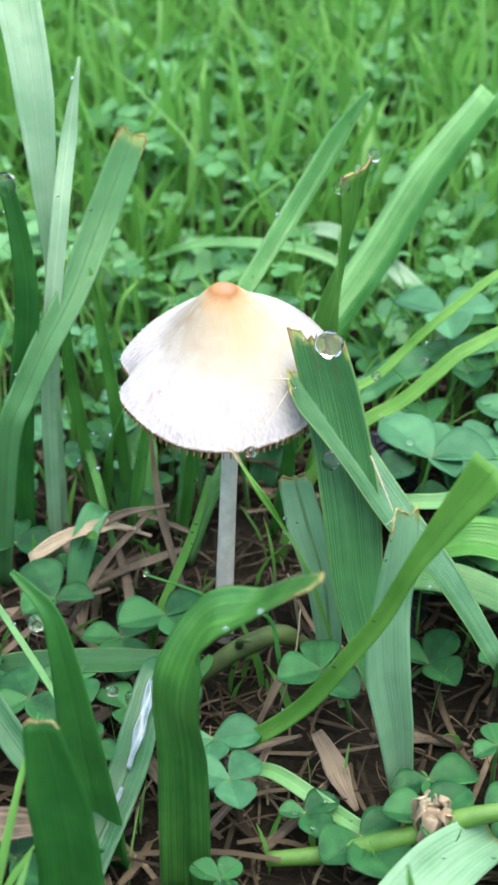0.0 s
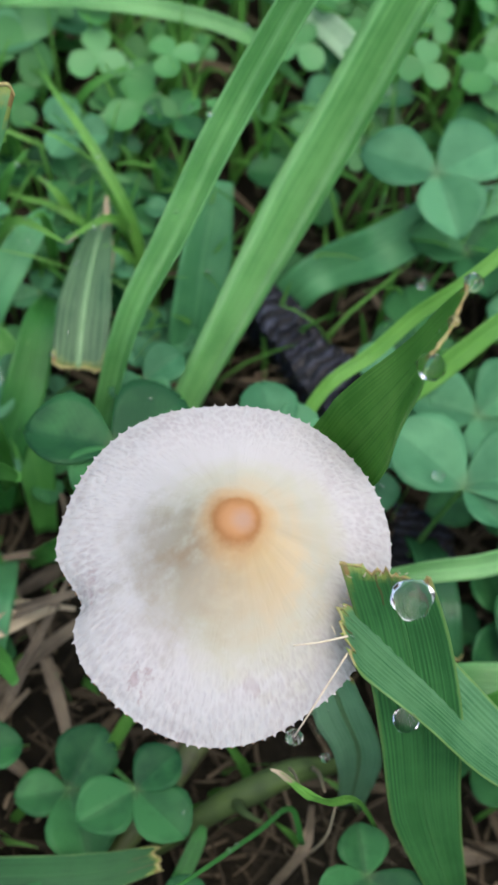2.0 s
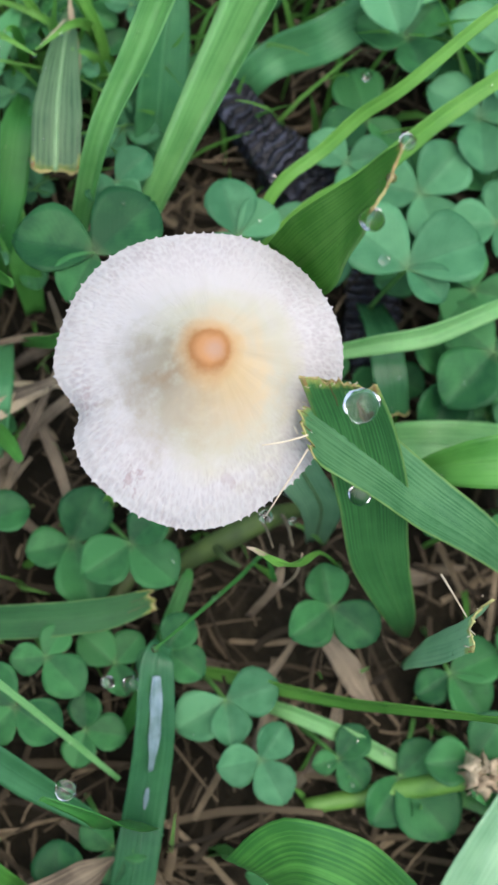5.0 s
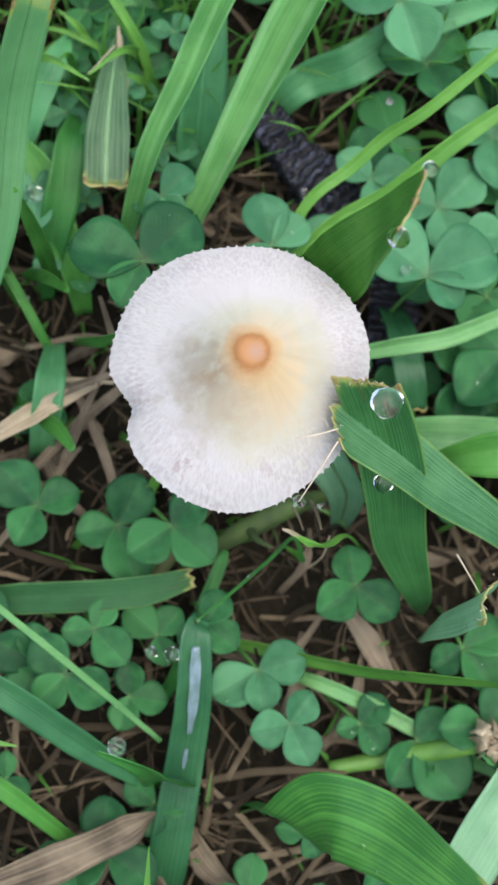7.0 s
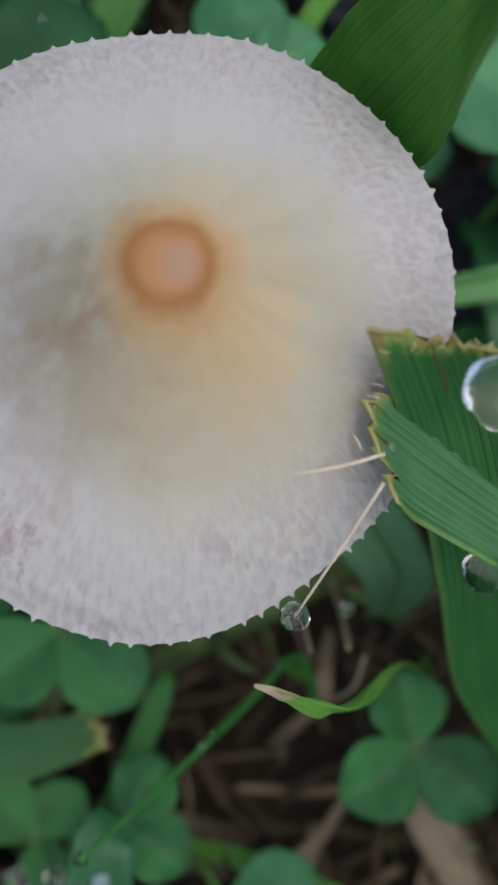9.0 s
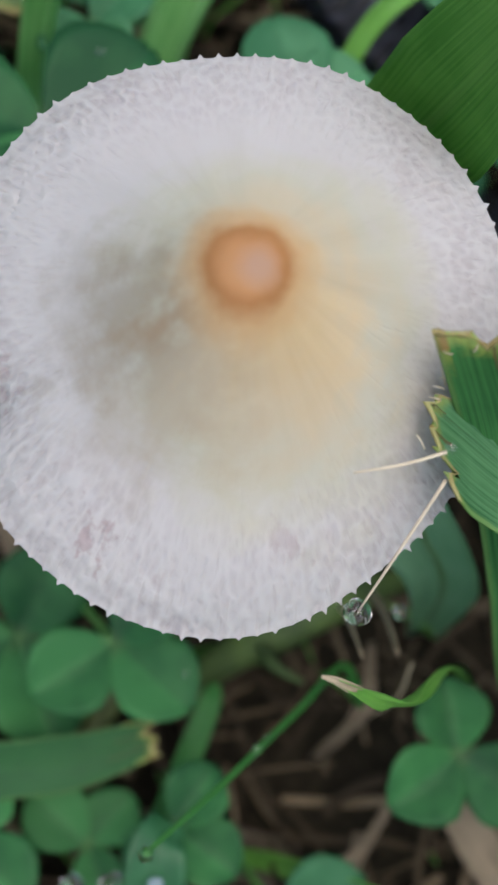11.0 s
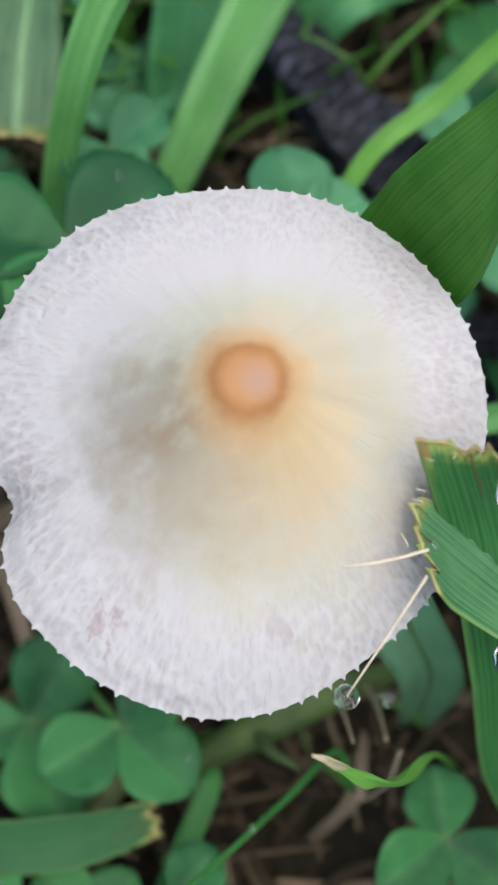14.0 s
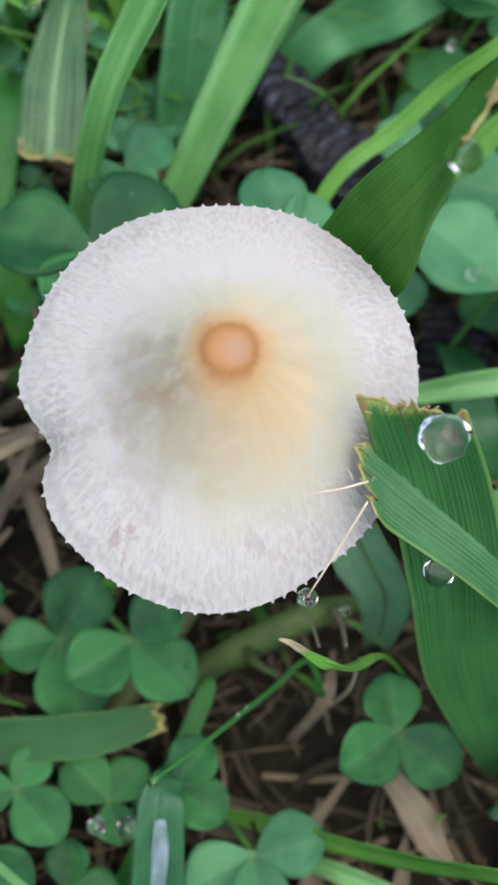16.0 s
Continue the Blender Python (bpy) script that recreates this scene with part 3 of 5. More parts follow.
def water_drop(x, y, z, r, stretch=1.0, flat=1.0, lump=0.16, up=(0, 0, 1), label="clear round water drop clinging to a grass blade"):
    bm = bmesh.new()
    bmesh.ops.create_icosphere(bm, subdivisions=4 if r > 0.1 else 3, radius=1.0)
    for v in bm.verts:
        w = 1 + lump * noise.noise((v.co.x * 1.7 + x, v.co.y * 1.7 + y, v.co.z * 1.7))
        k = 1 + (stretch - 1) * max(0, v.co.z)
        v.co = Vector((v.co.x * w * (1 - 0.25 * (stretch > 1.05) * max(0, v.co.z)), v.co.y * w * (1 - 0.25 * (stretch > 1.05) * max(0, v.co.z)), v.co.z * k * flat * (0.12 if flat < 0.88 and v.co.z < 0 else 1))) * (r * CM)
    for f in bm.faces:
        f.smooth = True
    me = bpy.data.meshes.new("water_drop")
    bm.to_mesh(me)
    bm.free()
    me.materials.append(WATER)
    ob = tagged(new("water_drop", me), label, "water drop", "water drops on the grass")
    ob.matrix_world = Matrix.Translation((x * CM, y * CM, z * CM)) @ Vector((0, 0, 1)).rotation_difference(Vector(up)).to_matrix().to_4x4()
    return ob


# ---- ground ----
steps = [s * (0.5 * k if k < 60 else 30 * 1.16 ** (k - 59)) for s in (-1, 1) for k in range(0, 112)]
steps = sorted(set(round(s, 3) for s in steps))
gm = len(steps)
gv = [(x, y, ground_height(x, y) if max(abs(x), abs(y)) < 200 else 1.5) for y in steps for x in steps]
gf = [(j * gm + i, j * gm + i + 1, (j + 1) * gm + i + 1, (j + 1) * gm + i) for j in range(gm - 1) for i in range(gm - 1)]
tagged(new("ground", mesh_of("ground", gv, gf, SOIL)), "dark moist soil under grass and clover", "ground", kind="structure")

# ---- mushroom ----
CAP_TOP = 8.64
PROFILE = ((0, 0), (0.05, 0.004), (0.1, 0.017), (0.15, 0.064), (0.2, 0.132), (0.3, 0.262), (0.45, 0.432), (0.6, 0.582), (0.75, 0.716), (0.88, 0.846), (0.95, 0.92), (1, 1))


def rim(a):
    """Radius and height of the cap's brim (cm) at a heading: it sags towards the front and has a notch at one side."""
    r = 1.824 + 0.01 * math.cos(a) + 0.025 * math.sin(a) + 0.02 * math.sin(2 * a) + 0.049 * math.cos(3 * a) + 0.046 * math.sin(3 * a) - 0.011 * math.cos(4 * a) + 0.012 * math.sin(7 * a)
    z = 6.978 + 0.387 * math.sin(a) - 0.064 * math.cos(2 * a) + 0.111 * math.sin(2 * a) - 0.008 * math.cos(3 * a) - 0.012 * math.sin(3 * a)
    return r, z


def cap_point(a, s, under=0.0):
    """A point of the cap's skin at heading a and share s of the radius."""
    r, z = rim(a)
    d = (a - radians(190) + math.pi) % (2 * math.pi) - math.pi
    k = max(0, (s - 0.55) / 0.45) ** 2
    r += (-0.16 * math.exp(-(d / (0.20 if d < 0 else 0.10)) ** 2) + 0.04 * math.exp(-((abs(d) - 0.36) / 0.16) ** 2)) * k
    drop = sum(np.interp(s + e, [p[0] for p in PROFILE], [p[1] for p in PROFILE]) for e in (-0.03, -0.015, 0, 0.015, 0.03)) / 5 * (CAP_TOP - z)
    lump = 0.05 * noise.noise((math.cos(a) * s * 2.2, math.sin(a) * s * 2.2, 5)) * s
    return Vector((r * s * math.cos(a), r * s * math.sin(a), CAP_TOP - drop + lump - under))


mushroom = tagged(new("mushroom"), "white bell-capped mushroom with an orange-brown knob, growing in wet grass", "mushroom")
TURN, RINGS, TEETH = 576, 46, 96
cv, cf, cu = [], [], []
rib_rnd = random.Random(4)
tooth = [rib_rnd.uniform(0.2, 1.4) for _ in range(TEETH)]
for i in range(RINGS + 1):
    s = (i / RINGS) ** 0.85
    for k in range(TURN):
        a = 2 * math.pi * k / TURN
        q = (k * TEETH / TURN) % 1.0
        j = int(k * TEETH / TURN)
        groove = (abs(q - 0.5) * 2) ** 5
        p = cap_point(a, s)
        p.z += 0.012 * groove * max(0, (s - 0.7) / 0.3)
        if i == RINGS:
            out = Vector((math.cos(a), math.sin(a), -0.6))
            p += out * (0.031 * groove * tooth[j])
        cv.append(p)
        cu.append((k / TURN, s))
for i in range(RINGS):
    for k in range(TURN):
        b = (k + 1) % TURN
        cf.append((i * TURN + k, (i + 1) * TURN + k, (i + 1) * TURN + b, i * TURN + b))
CAP_MIDDLE = Vector((0, 0, 7.0))
cap = part("cap", mesh_of("cap", [p - CAP_MIDDLE for p in cv], cf, CAP, cu), mushroom, "white mealy cap, cream towards its brown knob")
cap.location = CAP_MIDDLE * CM
# the lens focuses on the cap
cam.data.dof.use_dof, cam.data.dof.focus_object, cam.data.dof.aperture_fstop = True, cap, 46.0
uvv = [cap_point(2 * math.pi * k / 192, s, 0.05 + 0.02 * (1 - s)) - CAP_MIDDLE for s in (0.12, 0.35, 0.6, 0.8, 0.93, 0.995) for k in range(192)]
uf = [(i * 192 + k, i * 192 + (k + 1) % 192, (i + 1) * 192 + (k + 1) % 192, (i + 1) * 192 + k) for i in range(5) for k in range(192)]
part("cap_underside", mesh_of("cap_underside", uvv, uf, UNDERSIDE), cap, "brownish flesh under the cap")
for k in range(TEETH):
    a = 2 * math.pi * (k + 0.02) / TEETH
    side = Vector((-math.sin(a), math.cos(a), 0)) * 0.014
    gvv, gff = [], []
    for s, deep in ((0.14, 0.10), (0.4, 0.26), (0.7, 0.28), (0.9, 0.22), (0.99, 0.13)):
        up = cap_point(a, s, 0.05)
        for w in (-1, 1):
            gvv += [up + side * w, up + side * w - Vector((0, 0, deep))]
    for o in range(0, 16, 4):
        gff += [(o, o + 4, o + 5, o + 1), (o + 2, o + 3, o + 7, o + 6), (o + 1, o + 5, o + 7, o + 3)]
    gff += [(0, 1, 3, 2), (16, 18, 19, 17)]
    part("gill", mesh_of("gill", gvv, gff, GILL, smooth=False), mushroom, "rusty brown gill" if k == 0 else "")
v, f, uv = tube([(-0.05, 0.12, 0.7), (-0.02, 0.10, 2.2), (0.05, 0.04, 4.0), (0.12, -0.03, 5.8), (0.14, -0.05, 7.9)], [0.20, 0.165, 0.15, 0.14, 0.13], 20, 8)
part("stem", mesh_of("stem", v, f, STEM, uv), mushroom, "slender whitish translucent stem")

# ---- grass blades by the mushroom ----
grass_blade([(-0.95, 2.2, 1.0), (-0.45, 2.85, 2.4), (0.30, 3.88, 3.3), (1.12, 5.02, 3.98), (1.86, 6.03, 4.64), (2.53, 6.93, 5.45), (3.40, 8.03, 6.71), (4.59, 9.30, 8.13)], [0.22, 0.3, 0.46, 0.66, 0.8, 0.78, 0.80, 0.62], BLADE_PALE, label="broad pale green grass blade leaning out behind the mushroom", fold=1.6, twist=(-34, -30))
grass_blade([(-1.24, 2.95, 1.22), (-1.04, 3.47, 3.46), (-0.70, 4.21, 4.89), (-0.17, 5.00, 5.58), (0.40, 5.89, 6.40), (0.95, 6.59, 7.25), (1.45, 7.08, 8.12), (2.00, 7.30, 9.10)], [0.22, 0.28, 0.35, 0.42, 0.46, 0.46, 0.44, 0.15], BLADE_PALE, end="cut", fold=1.3, twist=(-32, 5), label="pale green grass blade with a frayed tip behind the mushroom")
grass_blade([(0.61, 2.14, 0.65), (1.38, 2.56, 3.18), (2.25, 3.11, 4.02), (3.00, 3.33, 4.47), (3.62, 3.62, 4.99), (4.13, 3.88, 5.36), (5.35, 4.44, 5.85), (6.37, 4.83, 6.03)], [0.2, 0.25, 0.28, 0.3, 0.3, 0.28, 0.22, 0.08], BLADE_LIME, label="narrow bright green grass blade carrying a water drop")
grass_blade([(0.79, 2.57, 0.65), (1.41, 2.98, 3.57), (1.83, 3.43, 4.38), (2.46, 3.77, 4.70), (2.99, 4.07, 5.18), (3.55, 4.23, 5.75), (4.64, 4.80, 6.55), (5.79, 5.35, 7.06)], [0.15, 0.17, 0.19, 0.2, 0.2, 0.19, 0.17, 0.05], BLADE_LIME, label="thin bright green grass blade behind the mushroom")
grass_blade([(1.34, 5.52, 1.60), (1.90, 5.82, 2.76), (2.36, 6.03, 3.01), (2.90, 5.99, 3.52), (3.47, 6.25, 3.63), (3.99, 6.55, 3.71), (4.52, 6.57, 3.87), (5.61, 6.76, 3.95)], [0.4, 0.55, 0.65, 0.7, 0.68, 0.6, 0.5, 0.25], BLADE_BLUE, label="broad blue-green grass blade bent sideways")
# folded leaf with a torn wet edge
folded = grass_blade([(1.50, 1.52, 6.35), (1.64, 1.48, 7.1), (1.83, 1.45, 8.1), (1.98, 1.40, 9.25), (2.06, 1.34, 10.18)], [0.95, 1.08, 0.98, 0.9, 0.9], CUT_OLIVE, face=[(-0.80, -0.55, 0.17), (-0.86, -0.30, 0.2), (-0.86, 0.15, 0.2), (-0.83, 0.47, 0.17)], fold=0.12, cols=14, end="cut", rag=0.05, lobes=[0.04, -0.03, 0.02, -0.06, 0.0, 0.05], label="folded green grass blade with a torn yellow edge and drops")
v, f, uv = tube([(2.15, 1.3, 1.0), (2.0, 1.3, 4.6), (1.75, 1.45, 5.8), (1.53, 1.51, 6.5)], [0.07, 0.06, 0.055, 0.04], 8)
part("stalk", mesh_of("stalk", v, f, STALK, uv), folded, "thin green stalk of the folded blade")
# the leaf that leans on the cap, and the strap across it
grass_blade([(3.45, -3.21, 0.97), (3.07, -3.01, 2.65), (2.56, -2.21, 4.14), (2.28, -1.45, 5.68), (1.93, -0.82, 7.01), (1.58, -0.42, 8.05)], [0.06, 0.42, 0.85, 0.98, 0.95, 0.88], CUT_GREEN, face=[(-0.05, -0.65, 0.7), (-0.05, -0.65, 0.7), (-0.22, -0.85, 0.4)], fold=0.1, end="cut", seed=5, rag=0.13, cols=20, lobes=[-0.22, -0.2, -0.13, -0.02, -0.08, 0.08, 0.1, 0.22], fray=True, label="broad dark green grass blade, torn end on the mushroom cap")
grass_blade([(4.86, -2.64, 3.35), (3.90, -2.12, 4.59), (3.04, -1.67, 5.40), (2.43, -1.33, 6.07), (1.81, -1.00, 6.74), (1.42, -0.78, 7.18), (1.18, -0.65, 7.46)], [0.45, 0.66, 0.80, 0.88, 0.95, 1.0, 0.98], CUT_PALE, face=(0.05, 0.02, 1.0), fold=0.4, end="cut", seed=9, rag=0.11, cols=24, lobes=[0.0, 0.06, 0.08, 0.03, -0.20, -0.02, 0.04, 0.02, -0.04, -0.10, -0.22, -0.14, -0.26], fray=True, label="green grass blade with a browned torn end lying across another")
grass_blade([(3.49, -3.52, 0.80), (3.24, -3.49, 2.63), (3.05, -3.50, 3.77), (2.97, -3.45, 4.83), (3.02, -3.44, 5.93), (3.07, -3.39, 6.86)], [0.35, 0.62, 0.74, 0.78, 0.78, 0.72], CUT_GREY, face=[(0.2, -0.95, 0.2), (0.3, -0.9, 0.2), (0.6, -0.75, 0.2), (0.86, -0.5, 0.1)], fold=0.5, end="cut", seed=21, rag=0.2, cols=12, fray=True, label="upright green grass blade with a browned torn tip")
grass_blade([(-0.15, -3.3, 1.5), (0.32, -3.45, 1.8), (0.92, -3.7, 2.2), (1.80, -4.09, 3.4), (2.42, -4.32, 4.6), (2.97, -4.51, 5.75), (3.34, -4.67, 6.81), (3.79, -4.75, 7.77), (4.36, -4.84, 8.84)], [0.14, 0.24, 0.29, 0.3, 0.3, 0.28, 0.27, 0.42, 0.66], BLADE_LIME, face=(0, -0.6, 0.8), fold=0.3, label="bright green grass blade curving up from the soil")
grass_blade([(0.8, -3.9, 1.7), (1.4, -4.22, 1.99), (2.29, -4.73, 1.85), (3.63, -5.66, 1.77), (4.3, -6.1, 1.5)], [0.2, 0.26, 0.28, 0.26, 0.1], BLADE_PALE, label="low green grass blade lying over the soil")
grass_blade([(0.19, -6.12, 1.0), (0.2, -6.1, 4.0), (0.165, -6.25, 5.5), (0.52, -6.1, 6.6), (1.1, -6.4, 7.2), (1.62, -6.95, 8.0), (2.15, -7.55, 8.8)], [0.8, 0.85, 1.0, 1.22, 1.12, 0.85, 0.55], BLADE_RIBBED, face=[(0.0, -1.0, 0.01), (-0.3, -0.95, -0.03), (-0.66, -0.74, 0.08), (-0.87, -0.13, 0.47), (-0.67, 0.26, 0.69), (-0.66, 0.33, 0.67), (-0.63, 0.37, 0.69)], fold=0.12, end="cut", seed=33, rag=0.08, cols=14, lobes=[-0.1, 0.0, 0.03, 0.0, 0.05, -0.05, -0.16], label="broad ribbed green grass blade bending over to a browned tip")
grass_blade([(-0.58, -2.97, 2.99), (-0.72, -3.27, 3.11), (-0.84, -4.19, 2.68), (-1.00, -4.97, 2.17), (-1.52, -6.88, 1.41), (-1.86, -8.02, 0.09)], [0.3, 0.5, 0.6, 0.62, 0.7, 0.6], BLADE_TEAL, face=(0.1, -0.2, 1), fold=0.3, label="blue-green grass blade with a wet streak along its trough")
grass_blade([(-4.6, -2.15, 1.6), (-3.4, -2.25, 2.0), (-2.4, -2.35, 2.3), (-1.4, -2.38, 2.45), (-0.62, -2.25, 2.5)], [0.4, 0.52, 0.52, 0.5, 0.34], CUT_SHADED, face=(0, -0.2, 1), end="cut", cols=12, lobes=[0.0, -0.04, 0.03, 0.0, -0.06, 0.02, -0.08], label="low green grass blade with a browned tip, coloured as if shaded")
grass_blade([(2.3, 1.0, 3.5), (3.07, 1.01, 3.77), (3.88, 1.06, 3.85), (4.8, 1.3, 4.0), (6.2, 1.7, 3.9)], [0.22, 0.3, 0.32, 0.28, 0.12], BLADE_PALE, label="pale green grass blade lying level")
grass_blade([(2.15, -1.5, 1.2), (1.93, -1.31, 3.5), (1.58, -1.01, 4.6), (1.3, -0.77, 5.5)], [0.3, 0.58, 0.66, 0.56], CUT_GREY, rib=True, face=(-0.2, -0.7, 0.6), end="cut", label="grey-green grass blade with a cut end under the cap")
grass_blade([(5.9, -0.8, 2.6), (4.83, -0.60, 3.1), (3.96, -0.49, 3.3), (3.30, -0.38, 3.1), (2.85, -0.30, 2.4)], [0.6, 0.68, 0.68, 0.6, 0.3], BLADE_PALE, face=(0, -0.25, 1), fold=0.25, label="pale green grass blade lying low beside the mushroom")
grass_blade([(5.9, -1.25, 4.3), (4.7, -1.08, 4.6), (4.05, -1.03, 4.5), (3.5, -0.98, 4.0), (3.2, -0.9, 2.9)], [0.85, 0.86, 0.70, 0.40, 0.2], BLADE_GREEN, face=(0, -0.3, 1), fold=0.5, label="green grass blade arching beside the mushroom")
grass_blade([(3.36, 2.03, 2.2), (3.32, 1.33, 3.0), (3.32, 0.68, 3.1), (3.38, 0.10, 2.8)], [0.45, 0.52, 0.54, 0.46], BLADE_TEAL, face=(0, -0.3, 1), fold=0.2, end="cut", label="dark green cut grass blade low beside the mushroom")
grass_blade([(-4.53, 1.03, 0.96), (-4.17, 1.09, 4.39), (-3.87, 1.40, 5.34), (-3.53, 1.88, 6.10), (-3.14, 2.69, 6.81), (-2.84, 4.08, 7.65), (-2.37, 5.09, 8.90)], [0.3, 0.45, 0.5, 0.52, 0.56, 0.62, 0.58], CUT_LIGHT, face=(0.2, -0.8, 0.5), end="cut", label="broad mown-off green grass blade with a torn tip")
grass_blade([(-3.51, 2.30, 0.48), (-3.59, 2.70, 4.42), (-3.69, 3.30, 7.03), (-4.02, 4.30, 9.78), (-4.6, 5.7, 11.4), (-5.3, 7.4, 12.2)], [0.12, 0.13, 0.22, 0.72, 0.85, 0.6], BLADE_SHEEN, face=(0.3, -0.8, 0.4), label="tall grey-green grass blade, its sky sheen put into the pale colour")
grass_blade([(-3.6, 1.8, 1.0), (-3.55, 2.0, 5.2), (-3.4, 3.0, 7.9), (-3.4, 4.2, 9.15), (-3.3, 5.0, 10.4)], [0.25, 0.3, 0.32, 0.3, 0.04], BLADE_SHEEN, face=(0.2, -0.8, 0.4), label="slender pointed pale grass blade")
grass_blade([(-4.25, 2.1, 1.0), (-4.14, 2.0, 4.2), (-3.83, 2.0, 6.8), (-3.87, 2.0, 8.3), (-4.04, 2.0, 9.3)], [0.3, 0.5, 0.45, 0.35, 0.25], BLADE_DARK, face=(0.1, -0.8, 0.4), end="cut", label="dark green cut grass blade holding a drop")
grass_blade([(-2.95, 3.0, 1.0), (-3.27, 3.0, 3.95), (-3.37, 3.0, 4.9), (-3.45, 3.0, 6.3), (-3.5, 3.0, 7.0)], [0.2, 0.25, 0.25, 0.2, 0.05], BLADE_GREEN, label="narrow green grass blade in the tuft")
grass_blade([(-2.3, 3.2, 1.0), (-2.5, 3.0, 3.9), (-2.7, 3.0, 5.7), (-2.87, 3.0, 7.15)], [0.22, 0.26, 0.22, 0.05], BLADE_GREEN, label="narrow green grass blade in the tuft")
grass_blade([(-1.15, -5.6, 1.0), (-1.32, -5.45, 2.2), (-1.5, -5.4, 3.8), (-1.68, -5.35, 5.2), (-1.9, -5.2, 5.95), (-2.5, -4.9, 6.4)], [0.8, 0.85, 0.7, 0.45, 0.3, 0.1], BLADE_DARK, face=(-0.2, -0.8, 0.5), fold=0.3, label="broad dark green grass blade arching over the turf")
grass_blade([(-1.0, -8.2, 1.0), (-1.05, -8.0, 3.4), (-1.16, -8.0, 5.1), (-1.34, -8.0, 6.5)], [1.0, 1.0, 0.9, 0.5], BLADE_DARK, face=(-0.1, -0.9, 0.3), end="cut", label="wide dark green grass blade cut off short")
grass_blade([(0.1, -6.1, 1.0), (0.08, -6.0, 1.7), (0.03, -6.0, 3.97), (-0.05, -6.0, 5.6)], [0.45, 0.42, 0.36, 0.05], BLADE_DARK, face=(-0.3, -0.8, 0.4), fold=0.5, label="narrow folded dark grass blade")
grass_blade([(-3.9, -2.4, 4.2), (-3.54, -2.75, 4.0), (-2.5, -3.75, 3.3), (-1.41, -4.83, 2.4)], [0.1, 0.11, 0.11, 0.08], BLADE_PALE, label="thin pale grass stalk slanting over the clover", fold=0.1)
grass_blade([(-4.6, -3.2, 3.7), (-3.67, -3.89, 3.2), (-2.7, -4.7, 2.5), (-1.62, -5.53, 1.7)], [0.35, 0.48, 0.48, 0.2], BLADE_TEAL, fold=0.4, label="green grass blade slanting down into the turf")
grass_blade([(-4.8, -4.5, 3.6), (-3.81, -5.4, 3.0), (-2.87, -6.34, 1.9)], [0.25, 0.32, 0.25], BLADE_GREEN, label="short green grass blade low in the turf")
grass_blade([(2.8, -8.5, 1.6), (3.15, -7.7, 2.0), (3.7, -6.85, 2.35), (4.3, -6.1, 2.45), (4.9, -5.4, 2.3)], [0.8, 1.0, 1.0, 0.75], CUT_GREY, face=(0, -0.5, 0.9), label="pale downy green grass blade in the turf")
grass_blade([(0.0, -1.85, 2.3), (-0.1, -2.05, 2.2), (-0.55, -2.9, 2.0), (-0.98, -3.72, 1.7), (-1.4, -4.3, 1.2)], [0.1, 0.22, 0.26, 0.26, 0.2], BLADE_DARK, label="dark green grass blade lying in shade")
grass_blade([(-2.75, 5.2, 3.2), (-2.39, 4.65, 3.0), (-2.05, 3.36, 2.5), (-1.9, 2.6, 1.6)], [0.3, 0.5, 0.52, 0.3], BLADE_GREEN, label="green grass blade low in the turf")
grass_blade([(-3.4, 3.5, 3.2), (-3.08, 2.92, 3.0), (-2.7, 2.1, 2.6), (-2.33, 1.41, 1.8)], [0.12, 0.16, 0.17, 0.1], BLADE_GREEN, label="thin green grass blade low in the turf")
grass_blade([(-2.9, 0.2, 1.4), (-2.75, 0.6, 2.5), (-2.6, 1.2, 2.9), (-2.45, 2.0, 2.2)], [0.35, 0.5, 0.5, 0.3], BLADE_BLUE, label="short cut grass blade beside the mushroom", end="cut")
# blades behind and under the cap
grass_blade([(0.15, 4.6, 1.2), (0.33, 5.34, 2.6), (0.5, 6.2, 3.3), (0.72, 7.05, 3.8)], [0.55, 0.8, 0.75, 0.4], BLADE_BLUE, face=(0.1, -0.6, 0.8), label="short broad grey-green grass blade behind the mushroom")
grass_blade([(-0.2, 12.0, 3.4), (0.9, 11.4, 3.8), (2.0, 10.3, 3.9), (3.2, 9.2, 3.4), (3.9, 8.4, 2.2)], [0.2, 0.42, 0.46, 0.42, 0.2], BLADE_SHEEN, label="pale level grass blade fallen over the turf")
grass_blade([(-3.2, 10.6, 3.2), (-1.9, 10.2, 3.9), (-0.2, 9.8, 4.2), (1.2, 9.4, 4.1), (2.2, 9.1, 3.2)], [0.12, 0.24, 0.28, 0.26, 0.1], BLADE_PALE, label="narrow pale grass blade fallen over the turf")
grass_blade([(-0.35, 5.9, 1.2), (-0.45, 6.5, 3.0), (-1.0, 7.4, 3.9), (-1.8, 9.0, 3.8)], [0.12, 0.17, 0.16, 0.04], BLADE_LIME, label="slender lime green grass shoot")
grass_blade([(-0.5, 6.2, 1.2), (-0.7, 6.6, 2.4), (-1.5, 7.0, 3.1), (-2.4, 7.4, 3.0)], [0.1, 0.14, 0.12, 0.03], BLADE_LIME, label="slender lime green grass shoot")
grass_blade([(-1.3, -0.9, 1.4), (-1.05, -0.6, 2.3), (-0.55, -0.1, 3.6), (-0.3, 0.3, 4.6)], [0.16, 0.18, 0.16, 0.1], BLADE_LIME, fold=0.2, label="thin green stalk behind the mushroom's stem")
